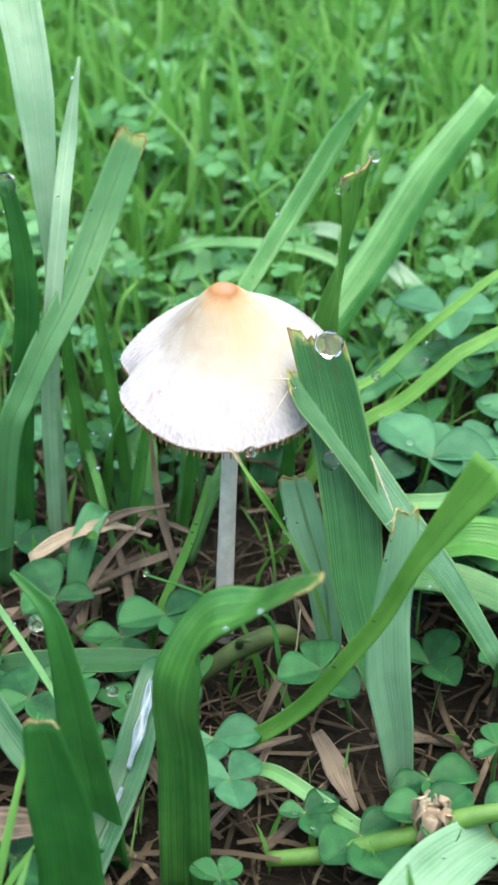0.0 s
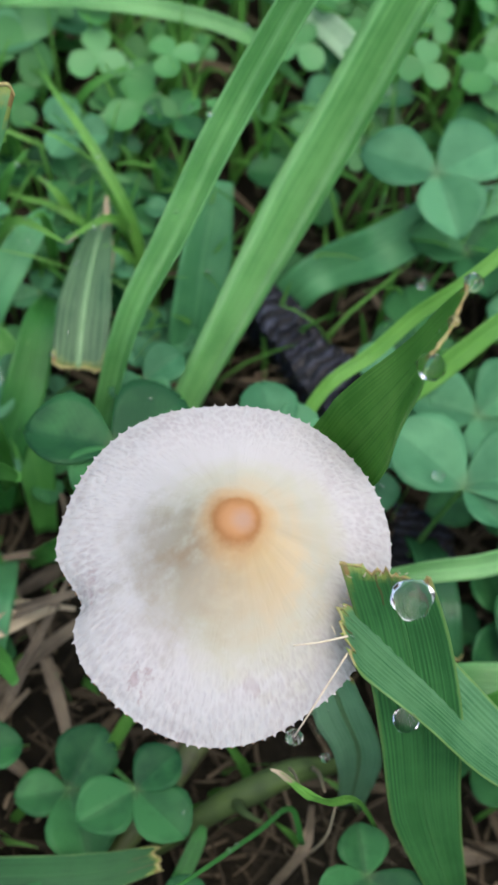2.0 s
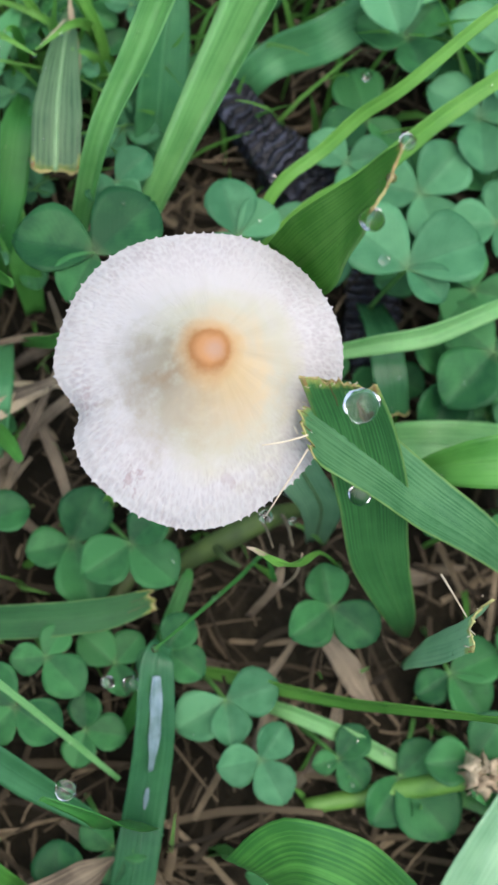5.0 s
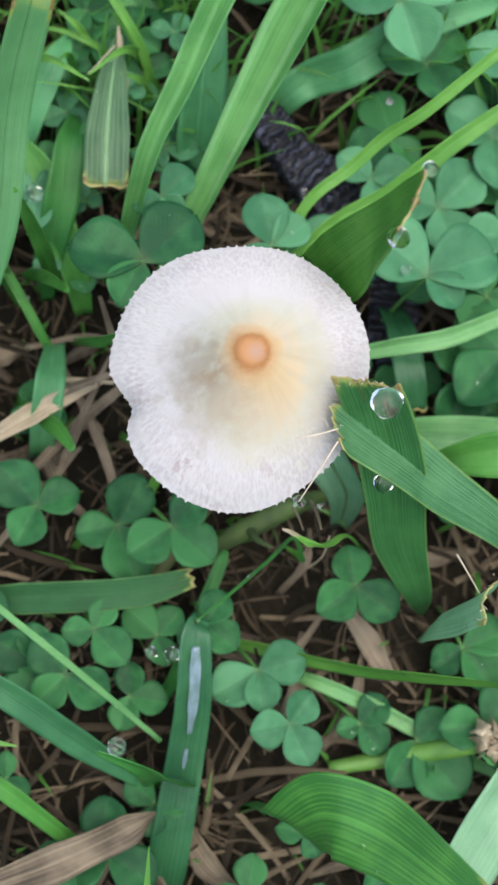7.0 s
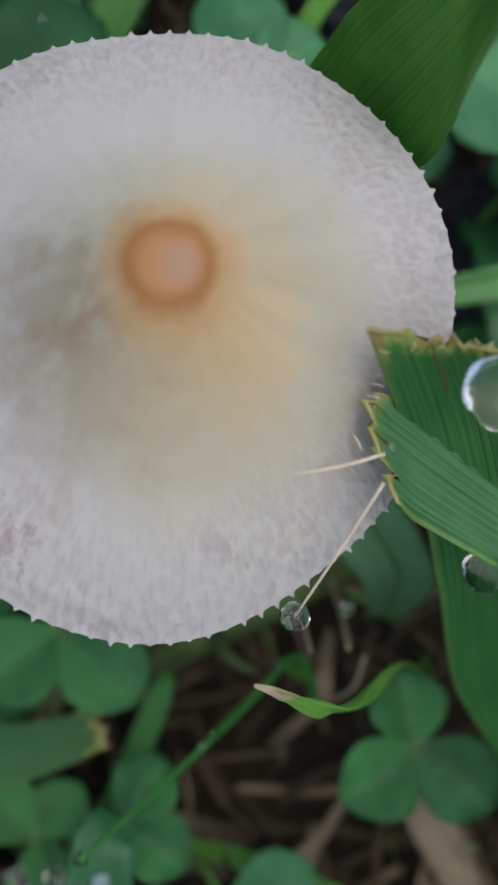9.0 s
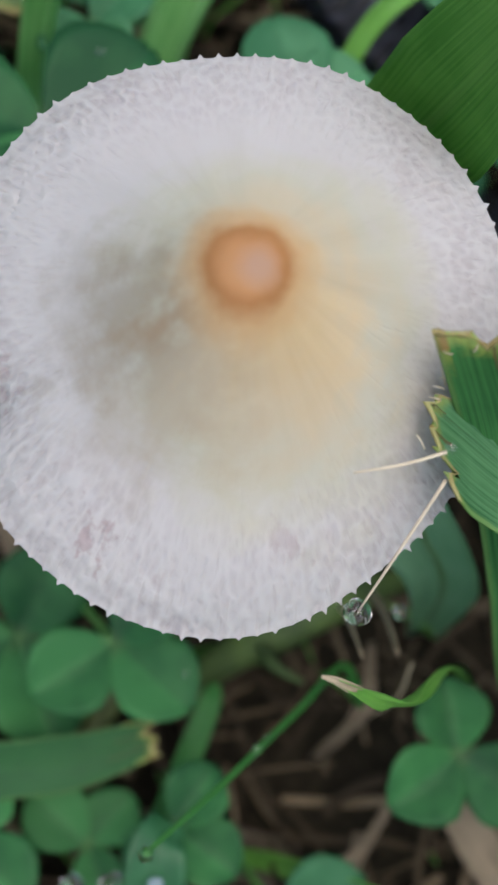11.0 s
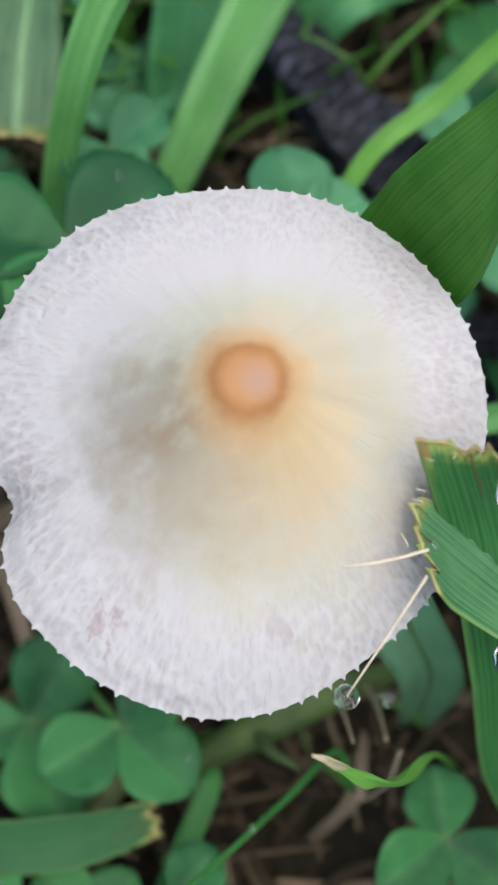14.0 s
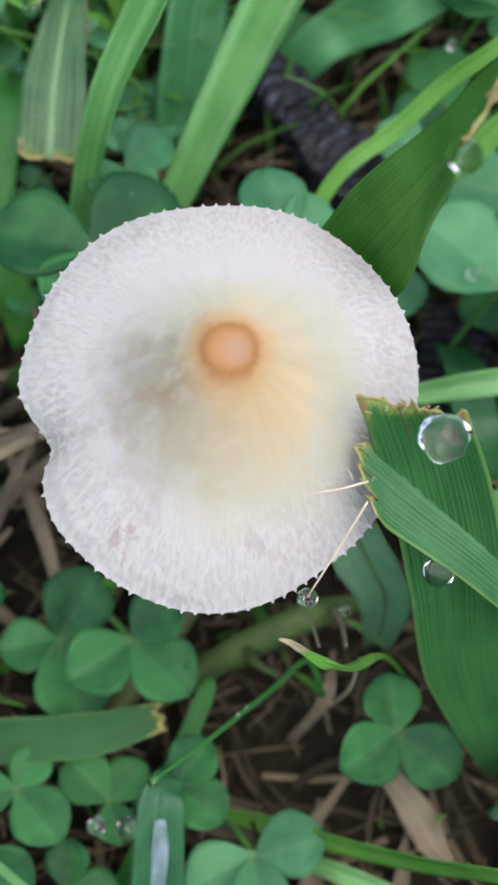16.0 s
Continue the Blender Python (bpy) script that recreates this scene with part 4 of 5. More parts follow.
for pts in ([(-3.2, 1.2, 1.6), (-2.6, 0.4, 2.9), (-2.35, -0.1, 3.3)], [(-2.2, 2.2, 1.4), (-1.8, 1.6, 3.6), (-1.5, 1.2, 5.4)], [(-1.2, 2.6, 1.4), (-0.9, 2.2, 3.4), (-0.7, 1.6, 5.0)], [(0.6, 2.8, 1.4), (0.9, 2.4, 3.2), (1.0, 1.9, 5.2)], [(-2.9, 3.4, 1.4), (-2.6, 2.9, 3.2), (-2.2, 2.2, 4.6)]):
    grass_blade(pts, [0.2, 0.3, 0.12], BLADE_GREEN, label="green grass blade in the shade behind the stem")
for pts in ([(-2.9, -0.7, 1.5), (-2.3, 0.3, 2.4), (-1.6, 1.5, 2.8)], [(-3.3, 0.9, 1.7), (-2.3, 1.0, 2.9), (-1.2, 1.2, 3.2)], [(-0.9, 0.9, 1.3), (-1.4, 1.4, 2.8), (-1.7, 2.2, 4.0)], [(0.9, -2.6, 1.4), (1.3, -2.2, 2.3), (1.5, -1.6, 2.0)], [(0.2, -4.0, 1.5), (1.0, -3.6, 1.9), (1.7, -2.9, 1.6)], [(-3.9, -1.4, 1.5), (-3.0, -0.6, 2.0), (-2.2, 0.2, 1.9)]):
    grass_blade(pts, [0.1, 0.17, 0.06], DRY, face=(0, -0.3, 1), fold=0.4, wave=0.15, seed=int(pts[0][0] * 10) + 60, label="dead brown grass stalk in the turf", name="dead_stalk", category="dead grass")
sprout = random.Random(58)
for k in range(16):
    cx, cy = sprout.uniform(-4.2, 0.2), sprout.uniform(5.6, 9.5)
    b, h, reach = sprout.uniform(0, 6.283), sprout.uniform(1.6, 3.4), sprout.uniform(0.5, 1.8)
    g = ground_height(cx, cy) - 0.05
    dx, dy = math.cos(b) * reach, math.sin(b) * reach
    grass_blade([(cx, cy, g), (cx + dx * 0.12, cy + dy * 0.12, g + h * 0.5), (cx + dx * 0.45, cy + dy * 0.45, g + h * 0.88), (cx + dx, cy + dy, g + h)], [0.1, sprout.uniform(0.13, 0.22), 0.13, 0.03], BLADE_LIME if k % 3 else BLADE_GREEN, seed=300 + k, label="slender green grass shoot sprouting among the clovers")
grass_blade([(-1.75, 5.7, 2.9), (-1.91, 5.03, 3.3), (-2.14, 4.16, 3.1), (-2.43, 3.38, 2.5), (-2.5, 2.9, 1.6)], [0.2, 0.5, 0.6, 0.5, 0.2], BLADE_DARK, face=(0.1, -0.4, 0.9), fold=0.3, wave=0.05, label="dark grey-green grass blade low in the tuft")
grass_blade([(-1.7, 7.1, 3.0), (-1.95, 6.6, 3.3), (-2.26, 6.12, 3.2), (-2.61, 5.52, 2.8), (-2.9, 5.0, 1.8)], [0.15, 0.4, 0.5, 0.45, 0.2], BLADE_BLUE, face=(0, -0.4, 0.9), wave=0.05, label="pale blue-green grass blade low in the tuft")
grass_blade([(-3.75, 0.38, 2.3), (-2.95, 0.68, 2.7), (-2.35, 0.90, 2.8), (-1.75, 1.10, 2.65)], [0.22, 0.36, 0.26, 0.03], DRY_PALE, face=(0, -0.2, 1), fold=0.5, wave=0.15, seed=71, label="bleached straw-coloured dead leaf split to a point", name="dry_leaf", category="dry leaf")
grass_blade([(-2.75, 1.28, 2.45), (-2.2, 1.22, 2.55), (-1.55, 1.12, 2.5)], [0.07, 0.09, 0.06], DRY_PALE, face=(0, -0.2, 1), fold=0.5, seed=72, label="thin dead straw lying beside the mushroom", name="dead_stalk", category="dead grass")
# withered leaf
grass_blade([(-0.89, 6.87, 3.43), (-1.12, 5.91, 3.74), (-1.30, 4.96, 3.84), (-1.41, 4.11, 3.77)], [0.12, 0.5, 0.74, 0.74], CUT_WITHER, face=(0, -0.5, 0.9), rib=True, fold=0.3, end="cut", rag=0.06, label="withering grey-green grass blade with a cut base and pale dry tip")
grass_blade([(-1.0, 5.3, 3.3), (-0.93, 6.0, 3.5), (-0.9, 6.95, 3.6)], [0.06, 0.2, 0.04], DRY_PALE, wave=0.25, fold=0.6, label="dry curled brown tip of a grass blade", name="dry_tip", category="dry leaf")
# curled thin shoot and long thin shoot with a drop at its end
grass_blade([(2.33, -2.13, 2.29), (1.69, -2.07, 4.44), (1.10, -2.32, 5.87), (0.79, -2.35, 6.44), (0.44, -2.21, 6.94)], [0.04, 0.06, 0.08, 0.10, 0.03], BLADE_LIME, fold=0.8, wave=0.5, seed=14, label="small curled green shoot with a dry tip")
grass_blade([(1.24, -2.22, 2.58), (1.03, -1.88, 3.26), (0.53, -2.24, 3.76), (-0.18, -2.74, 4.51), (-0.83, -3.17, 5.11)], [0.08, 0.07, 0.06, 0.05, 0.03], BLADE_DARK, label="thin green shoot tipped with a drop", fold=0.1)

grass_blade([(-0.74, -3.42, 3.07), (-0.79, -3.90, 2.84), (-0.86, -4.35, 2.60), (-0.94, -4.75, 2.33)], [0.12, 0.2, 0.15, 0.2, 0.1, 0.08], DEW_SHEEN, face=(0.1, -0.2, 1), fold=0.35, thick=0.03, wave=0.2, proud=0.03, cols=6, label="film of dew in a grass blade, with sky reflection in its colour", name="dew_film", category="water film")
grass_blade([(-1.0, -5.0, 2.18), (-1.04, -5.15, 2.1), (-1.08, -5.3, 2.03)], [0.05, 0.08, 0.03], DEW_SHEEN, face=(0.1, -0.2, 1), fold=0.35, thick=0.03, proud=0.03, label="small film of dew in a grass blade, with sky reflection in its colour", name="dew_film", category="water film")
# creeping stem along the soil
stolon = tagged(new("creeping_stem"), "thick green creeping stem lying on the soil", "plant stem")
v, f, uv = tube([(1.4, -5.6, 1.5), (2.4, -5.55, 1.7), (3.4, -5.5, 2.1), (4.6, -5.4, 2.7), (6.0, -5.2, 2.9)], [0.12, 0.16, 0.18, 0.16, 0.1], 10)
part("shoot", mesh_of("shoot", v, f, STOLON, uv), stolon)
stolon_b = tagged(new("creeping_stem"), "dull olive creeping stem beside the mushroom's foot", "plant stem")
v, f, uv = tube([(-1.6, -2.6, 1.5), (-0.4, -1.2, 1.9), (0.6, 0.0, 2.0), (1.8, 0.9, 2.1), (2.8, 1.6, 1.6)], [0.12, 0.17, 0.2, 0.17, 0.1], 10)
part("shoot", mesh_of("shoot", v, f, STOLON_DULL, uv), stolon_b)

v, f, uv = ribbon([(0.62, -2.28, 6.69), (0.52, -2.25, 6.84), (0.43, -2.21, 6.95), (0.34, -2.18, 6.99)], [0.05, 0.07, 0.05, 0.02], (0, -0.4, 0.9), cols=4, per=4, seed=3)
tagged(new("dry_tip", mesh_of("dry_tip", v, f, DRY_PALE, uv)), "bleached dry tip of a curled shoot", "dry leaf")

stolon_c = tagged(new("creeping_stem"), "olive creeping stem with a side shoot under the cap", "plant stem")
v, f, uv = tube([(-0.7, -2.0, 1.3), (0.16, -1.6, 2.0), (0.7, -1.42, 2.3), (1.25, -1.22, 2.35), (2.0, -1.0, 1.6)], [0.1, 0.17, 0.19, 0.18, 0.1], 10)
part("shoot", mesh_of("shoot", v, f, STOLON_OLIVE, uv), stolon_c)
v, f, uv = tube([(0.45, -1.5, 2.2), (0.5, -1.75, 2.6), (0.72, -1.95, 2.8)], [0.09, 0.06, 0.02], 8)
part("side_shoot", mesh_of("side_shoot", v, f, STOLON_OLIVE, uv), stolon_c)
for pts, r in (([(1.05, -1.4, 3.4), (1.04, -1.6, 3.9), (1.02, -1.9, 4.4)], 0.022), ([(1.5, -1.2, 2.4), (1.42, -1.5, 3.4), (1.32, -1.9, 4.3)], 0.03), ([(1.25, -2.3, 1.6), (1.5, -2.2, 2.8), (1.55, -1.95, 3.6)], 0.02)):
    v, f, uv = tube(pts, [r, r * 0.9, r * 0.6], 6)
    tagged(new("dead_stalk", mesh_of("dead_stalk", v, f, DRY_PALE, uv)), "thin pale dead stalk under the cap", "dead grass")

# ---- clovers ----
clover(-0.87, -1.42, 2.77, (-152, 0.88, 0.80), (-48, 0.92, 0.80), (40, 0.74, 0.68), label="bright green three-leaved clover below the cap's brim")
clover(1.97, -2.72, 2.97, (-149, 0.80, 0.74), (-41, 0.86, 0.76), (96, 0.68, 0.66), label="dark green three-leaved clover beside the torn blade")
clover(0.71, -4.81, 2.37, (50, 0.66, 0.59), (-176, 0.73, 0.66), (-69, 0.76, 0.68), label="small round-leaved clover on a pale slanting stalk", pale=True)
clover(3.60, 2.05, 4.10, (140, 1.28, 1.15), (16, 1.31, 1.17), (-50, 0.76, 0.68), label="large round-leaved clover with dew beside the mushroom", pale=True)
clover(-1.01, 2.55, 4.60, (163, 1.21, 1.09), (-122, 0.89, 0.80), (39, 1.23, 1.11), label="large dark green clover leaning behind the cap")
clover(-1.72, -1.20, 1.95, (59, 0.96, 0.86), (-173, 0.74, 0.66), (-76, 1.07, 0.96))
clover(-3.02, -0.81, 2.40, (15, 0.76, 0.69), (-122, 0.77, 0.69), (129, 0.98, 0.88))
clover(-2.29, -2.92, 2.40, (-180, 0.56, 0.50), (56, 0.57, 0.51), (-52, 0.80, 0.72), label="small dark green clover in the shade")
clover(-2.82, -3.61, 2.60, (125, 0.82, 0.74), (-36, 0.81, 0.73), (-141, 0.69, 0.62))
clover(-1.82, -4.04, 2.00, (84, 0.59, 0.53), (-113, 0.60, 0.54), (-14, 0.65, 0.59), label="small dark green clover in the shade")
clover(-1.27, -3.12, 2.10, (133, 0.72, 0.65), (45, 0.61, 0.55), (-78, 0.54, 0.49), label="small dark green clover in the shade")
clover(-0.51, -3.05, 2.60, (-42, 0.69, 0.62), (52, 0.65, 0.59), (-145, 0.56, 0.51))
clover(0.31, -3.89, 2.30, (-158, 0.88, 0.79), (-90, 0.71, 0.64), (12, 0.85, 0.77), label="light green clover low over the dead grass", pale=True)
clover(1.94, -4.94, 1.90, (-171, 0.44, 0.39), (40, 0.65, 0.59), (-55, 0.64, 0.58), label="small dark green clover in the shade")
clover(3.57, 4.82, 3.00, (99, 0.94, 0.84), (-41, 0.65, 0.58), (-161, 0.85, 0.76))
clover(3.11, 4.08, 3.20, (144, 0.73, 0.65), (4, 0.73, 0.66), (-82, 0.80, 0.72), label="pale blue-green clover behind a narrow blade", pale=True)
clover(4.26, 3.81, 2.80, (-120, 0.64, 0.58), (62, 0.65, 0.59), (146, 0.67, 0.60), label="small dark green clover in the shade")
clover(5.40, 3.51, 3.00, (130, 0.93, 0.83), (-99, 0.79, 0.71), (35, 0.82, 0.74))
clover(5.24, 5.88, 2.80, (-59, 0.67, 0.60), (124, 0.60, 0.54), (-157, 0.76, 0.68))
clover(4.89, 0.79, 3.40, (132, 1.04, 0.94), (-139, 1.18, 1.06), (10, 0.80, 0.72))
clover(1.13, 2.75, 4.20, (31, 0.74, 0.67), (99, 0.90, 0.81), (-140, 0.61, 0.55), label="pale blue-green clover behind the cap", pale=True)
clover(-0.54, 3.78, 4.00, (38, 0.68, 0.61), (-161, 0.52, 0.47), (-56, 0.50, 0.45), label="light green clover with a curled leaflet", pale=True)
clover(2.85, -5.32, 1.90, (-128, 0.89, 0.80), (-57, 1.21, 1.09), (37, 0.74, 0.67), label="dull green clover low in the shade")
clover(-3.27, -3.34, 2.20, (150, 0.83, 0.75), (92, 0.68, 0.61), (-117, 0.90, 0.81))
clover(3.88, -3.88, 1.80, (17, 0.89, 0.80), (-154, 0.65, 0.59), (-60, 0.87, 0.78), label="dull green clover low in the shade")
clover(3.70, 6.60, 4.60, (160, 1.15, 1.0), (30, 1.2, 1.05), (-80, 1.1, 1.0), label="large blue-green clover behind the mushroom", pale=True)
clover(5.40, 11.0, 3.2, (170, 1.3, 1.2), (50, 1.3, 1.2), (-70, 1.3, 1.15), label="large blue-green clover behind the mushroom", pale=True)
clover(5.30, 4.6, 3.3, (150, 1.0, 0.95), (20, 1.1, 1.0), (-95, 1.0, 0.95), label="large blue-green clover behind the mushroom", pale=True)
clover(3.00, 9.2, 3.0, (100, 1.0, 0.9), (-20, 1.0, 0.9), (-140, 1.0, 0.9), label="large blue-green clover behind the mushroom", pale=True)
clover(-1.70, 10.6, 3.0, (100, 1.1, 1.0), (-20, 1.0, 0.95), (-140, 1.1, 1.0), label="large blue-green clover behind the mushroom", pale=True)

# more clovers between the blades
spot_rnd = random.Random(23)
spots = [(o.location.x / CM, o.location.y / CM) for o in scene.objects if o.name.startswith("clover")]
made = 0
while made < 64:
    cx, cy = spot_rnd.uniform(-6.5, 8), spot_rnd.uniform(-8.5, 9)
    if math.hypot(cx, cy) < 2.4 or (cx < 0.8 and -5 < cy < 0.5 and cx > -3) or (0.3 < cx < 3.4 and -6.5 < cy < 0) or any(math.hypot(cx - a, cy - b) < 0.92 for a, b in spots):
        continue
    spots.append((cx, cy))
    made += 1
    turn = spot_rnd.uniform(0, 360)
    size = spot_rnd.uniform(0.42, 0.95)
    clover(cx, cy, ground_height(cx, cy) + spot_rnd.uniform(0.5, 1.5), *((turn + k * 120 + spot_rnd.uniform(-12, 12), size * spot_rnd.uniform(0.9, 1.1), size * spot_rnd.uniform(0.8, 0.95)) for k in range(3)))

made = 0
while made < 34:
    cx, cy = spot_rnd.uniform(-5, 0.3), spot_rnd.uniform(3.2, 8.5)
    if any(math.hypot(cx - p, cy - q) < 0.5 for p, q in spots):
        continue
    spots.append((cx, cy))
    made += 1
    turn, size = spot_rnd.uniform(0, 360), spot_rnd.uniform(0.28, 0.62)
    clover(cx, cy, ground_height(cx, cy) + spot_rnd.uniform(0.8, 2.2), *((turn + k * 120, size * spot_rnd.uniform(0.9, 1.1), size * 0.9) for k in range(3)), label="small three-leaved clover among the grass", pale=made % 2 == 0)

made = 0
while made < 14:
    cx, cy = spot_rnd.uniform(2.6, 7.0), spot_rnd.uniform(-1.5, 7)
    if any(math.hypot(cx - p, cy - q) < 0.7 for p, q in spots):
        continue
    spots.append((cx, cy))
    made += 1
    turn, size = spot_rnd.uniform(0, 360), spot_rnd.uniform(0.75, 1.05)
    clover(cx, cy, ground_height(cx, cy) + spot_rnd.uniform(1.4, 2.4), *((turn + k * 120, size * spot_rnd.uniform(0.9, 1.1), size * 0.92) for k in range(3)), label="large round-leaved clover beside the mushroom", pale=made % 2 == 0)

# ---- bark, dry leaves, bud ----
bm = bmesh.new()
bmesh.ops.create_cube(bm, size=1.0)
bmesh.ops.subdivide_edges(bm, edges=bm.edges[:], cuts=11, use_grid_fill=True)
for w in bm.verts:
    w.co = Vector((w.co.x * 3.0, w.co.y * (0.76 + 0.13 * math.sin(w.co.x * 5)), w.co.z * 1.1))
    w.co += Vector(noise.noise_vector(w.co * 2.2)) * 0.16 + Vector(noise.noise_vector(w.co * 7)) * 0.06 + Vector(noise.noise_vector(w.co * 16)) * 0.03
    w.co *= CM
me = bpy.data.meshes.new("bark_chip")
bm.to_mesh(me)
bm.free()
me.materials.append(BARK)
bark = tagged(new("bark_chip", me), "rough charred blue-black chip of bark on the soil", "bark")
bark.matrix_world = pose(2.15 * CM, 4.7 * CM, 2.2 * CM, 8, 6, -52)
# added copy of the chip, standing in for a black gap beside the cap
gap_chip = copy_thing(bark, pose(3.4 * CM, 1.2 * CM, 1.25 * CM, -6, 4, 80))
tagged(gap_chip, "dark bark chip added to stand for the black gap beside the mushroom")

for pts, ws in (([(-4.4, -6.8, 2.2), (-3.2, -6.5, 2.5), (-2.1, -6.15, 2.4), (-1.6, -5.95, 2.1)], [0.5, 0.62, 0.5, 0.05]),
                ([(1.95, -3.0, 1.8), (2.3, -3.55, 1.65), (2.45, -3.9, 1.6), (2.75, -4.35, 1.45)], [0.2, 0.42, 0.36, 0.08]),
                ([(-2.9, 1.9, 2.3), (-1.9, 2.0, 2.3), (-0.9, 1.7, 2.2)], [0.08, 0.12, 0.1]),
                ([(-3.4, -0.4, 1.7), (-2.2, 0.6, 1.9), (-1.0, 1.4, 2.0)], [0.15, 0.2, 0.15]),
                ([(-0.8, -0.9, 1.9), (0.2, -0.5, 2.0), (1.2, 0.2, 2.1)], [0.15, 0.24, 0.2]),
                ([(0.4, -5.2, 1.6), (0.9, -4.3, 1.7), (1.2, -3.3, 1.7)], [0.12, 0.2, 0.1]),
                ([(-1.6, -1.0, 1.7), (-1.9, 0.4, 1.8), (-2.4, 1.7, 1.9)], [0.12, 0.2, 0.1])):
    grass_blade(pts, ws, DRY, face=(0, -0.2, 1), fold=0.3, seed=len(pts) + int(pts[0][0] * 10), label="dry brown dead grass leaf on the soil", name="dry_leaf", category="dry leaf", wave=0.12)

fall = random.Random(31)
for k in range(22):
    cx, cy = (fall.uniform(-3.2, 4), fall.uniform(-8, -2)) if k < 14 else (fall.uniform(-4.2, -1.8), fall.uniform(-1.5, 3))
    b, h, bend = fall.uniform(0, 6.283), fall.uniform(0.5, 1.0), fall.uniform(-0.25, 0.25)
    g = ground_height(cx, cy) + fall.uniform(0.1, 0.3)
    dx, dy = math.cos(b) * h, math.sin(b) * h
    grass_blade([(cx - dx, cy - dy, g - 0.1), (cx - dy * bend, cy + dx * bend, g + 0.15), (cx + dx, cy + dy, g - 0.05)], [0.12, fall.uniform(0.22, 0.48), 0.06], DRY, face=(fall.uniform(-0.3, 0.3), fall.uniform(-0.5, 0.1), 1), fold=fall.uniform(-0.4, 0.5), wave=0.2, seed=200 + k, label="dead brown grass leaf crumpled on the soil", name="dry_leaf", category="dry leaf")

bud = tagged(new("withered_flower"), "withered pale brown clover flower head on the stem", "flower")
for k in range(10):
    a = k * 2.4
    c, s, h = math.cos(a), math.sin(a), 0.42 + 0.2 * ((k * 7) % 5) / 4
    p = Vector((3.9 + 0.05 * c + 0.012 * k, -5.36 + 0.05 * s - 0.02 * k, 2.88 - 0.018 * k))
    v, f, uv = ribbon([p, p + Vector((0.12 * c, 0.12 * s, 0.03)), p + Vector((0.19 * c, 0.19 * s, -h * 0.55)), p + Vector((0.12 * c, 0.12 * s, -h))], [0.10, 0.24, 0.28, 0.08], (c, s, 0.4), cols=4, per=3, seed=k, wave=0.2)
    part("petal", mesh_of("petal", v, f, BUD, uv), bud)

# ---- water drops ----
water_drop(1.80, -0.76, 8.12, 0.22, 1.0, 0.9, lump=0.17, up=(-0.05, -0.65, 0.7), label="large clear water drop on the torn grass blade")
water_drop(1.95, -1.60, 6.46, 0.15, 1.2, label="clear water drop hanging under a grass blade")
water_drop(0.67, -1.77, 6.64, 0.095, label="tiny clear water drop at the end of a dry fibre")
water_drop(2.29, 1.72, 10.27, 0.10)
water_drop(2.06, 1.34, 10.22, 0.06)
water_drop(1.82, 0.94, 10.06, 0.14, 1.25, label="clear water drop hanging in a torn blade edge")
water_drop(2.49, 2.55, 5.5, 0.09)
water_drop(-0.83, -3.17, 5.13, 0.055, label="tiny water drop on the tip of a shoot")
water_drop(-4.04, 1.95, 9.25, 0.22, 1.2)
water_drop(-2.2, -4.85, 5.4, 0.14)
water_drop(3.35, 5.0, 4.35, 0.08)
water_drop(-1.43, -3.42, 2.75, 0.10)
water_drop(-1.10, -3.48, 2.7, 0.12)
water_drop(2.0, 4.0, 2.9, 0.08)
water_drop(1.2, 3.3, 3.6, 0.06)
water_drop(3.2, 2.1, 4.4, 0.08)
water_drop(1.25, -1.65, 5.0, 0.06)
water_drop(-2.55, 4.2, 3.4, 0.12)
water_drop(-2.6, 4.35, 3.3, 0.08)
water_drop(-1.1, 2.95, 3.95, 0.07)

# fine dew on the leaves
dew = random.Random(77)
leaflets = [o for o in scene.objects if o.name.startswith("leaflet")]
for o in dew.sample(leaflets, 70):
    spot = o.parent.location + o.location + o.rotation_euler.to_matrix() @ Vector((o.scale.x * dew.uniform(0.35, 0.85) * CM, o.scale.y * dew.uniform(-0.25, 0.25) * CM, 0.06 * CM))
    water_drop(spot.x / CM, spot.y / CM, spot.z / CM, dew.uniform(0.022, 0.05), 1.0, 0.8, label="tiny dew drop on a clover leaf")
for o in dew.sample([o for o in scene.objects if o.name.startswith("grass_blade")], 48):
    vs = o.data.vertices
    for _ in range(3):
        q = vs[dew.randrange(len(vs) // 6, len(vs) // 2)].co
        if q.z > 0.015:
            water_drop(q.x / CM, q.y / CM, q.z / CM + 0.015, dew.uniform(0.018, 0.045), 1.0, 0.85, label="tiny dew drop on a grass blade")

# dry fibres at the torn end
for pts in ([(2.62, -2.84, 7.49), (2.82, -3.1, 7.18), (3.02, -3.36, 6.85)], [(-1.0, 6.6, 3.6), (-1.25, 6.3, 3.75), (-1.5, 6.1, 3.7)], [(-1.05, 6.2, 3.5), (-1.3, 5.7, 3.5), (-1.45, 5.2, 3.4)], [(1.2, -1.1, 7.42), (0.95, -1.42, 7.08), (0.67, -1.77, 6.68)], [(1.2, -0.95, 7.55), (0.93, -1.0, 7.56), (0.62, -1.01, 7.5)]):
    fib = tagged(new("dry_fibre", mesh_of("dry_fibre", *tube(pts, [0.014, 0.012, 0.008], 5, 5)[:2], HAIR)), "pale dry fibre sticking out of a torn blade", "fibre")

# ---- the turf round about ----
field = random.Random(11)


def near_middle(x, y):
    return -5.2 < x < 6.2 and -9.0 < y < 7.5


def ribbon_stuff(name, count, place, make, material, label, category):
    verts, faces = [], []
    for _ in range(count):
        make(*place(), verts, faces)
    return tagged(new(name, mesh_of(name, verts, faces, material)), label, category, kind="stuff")


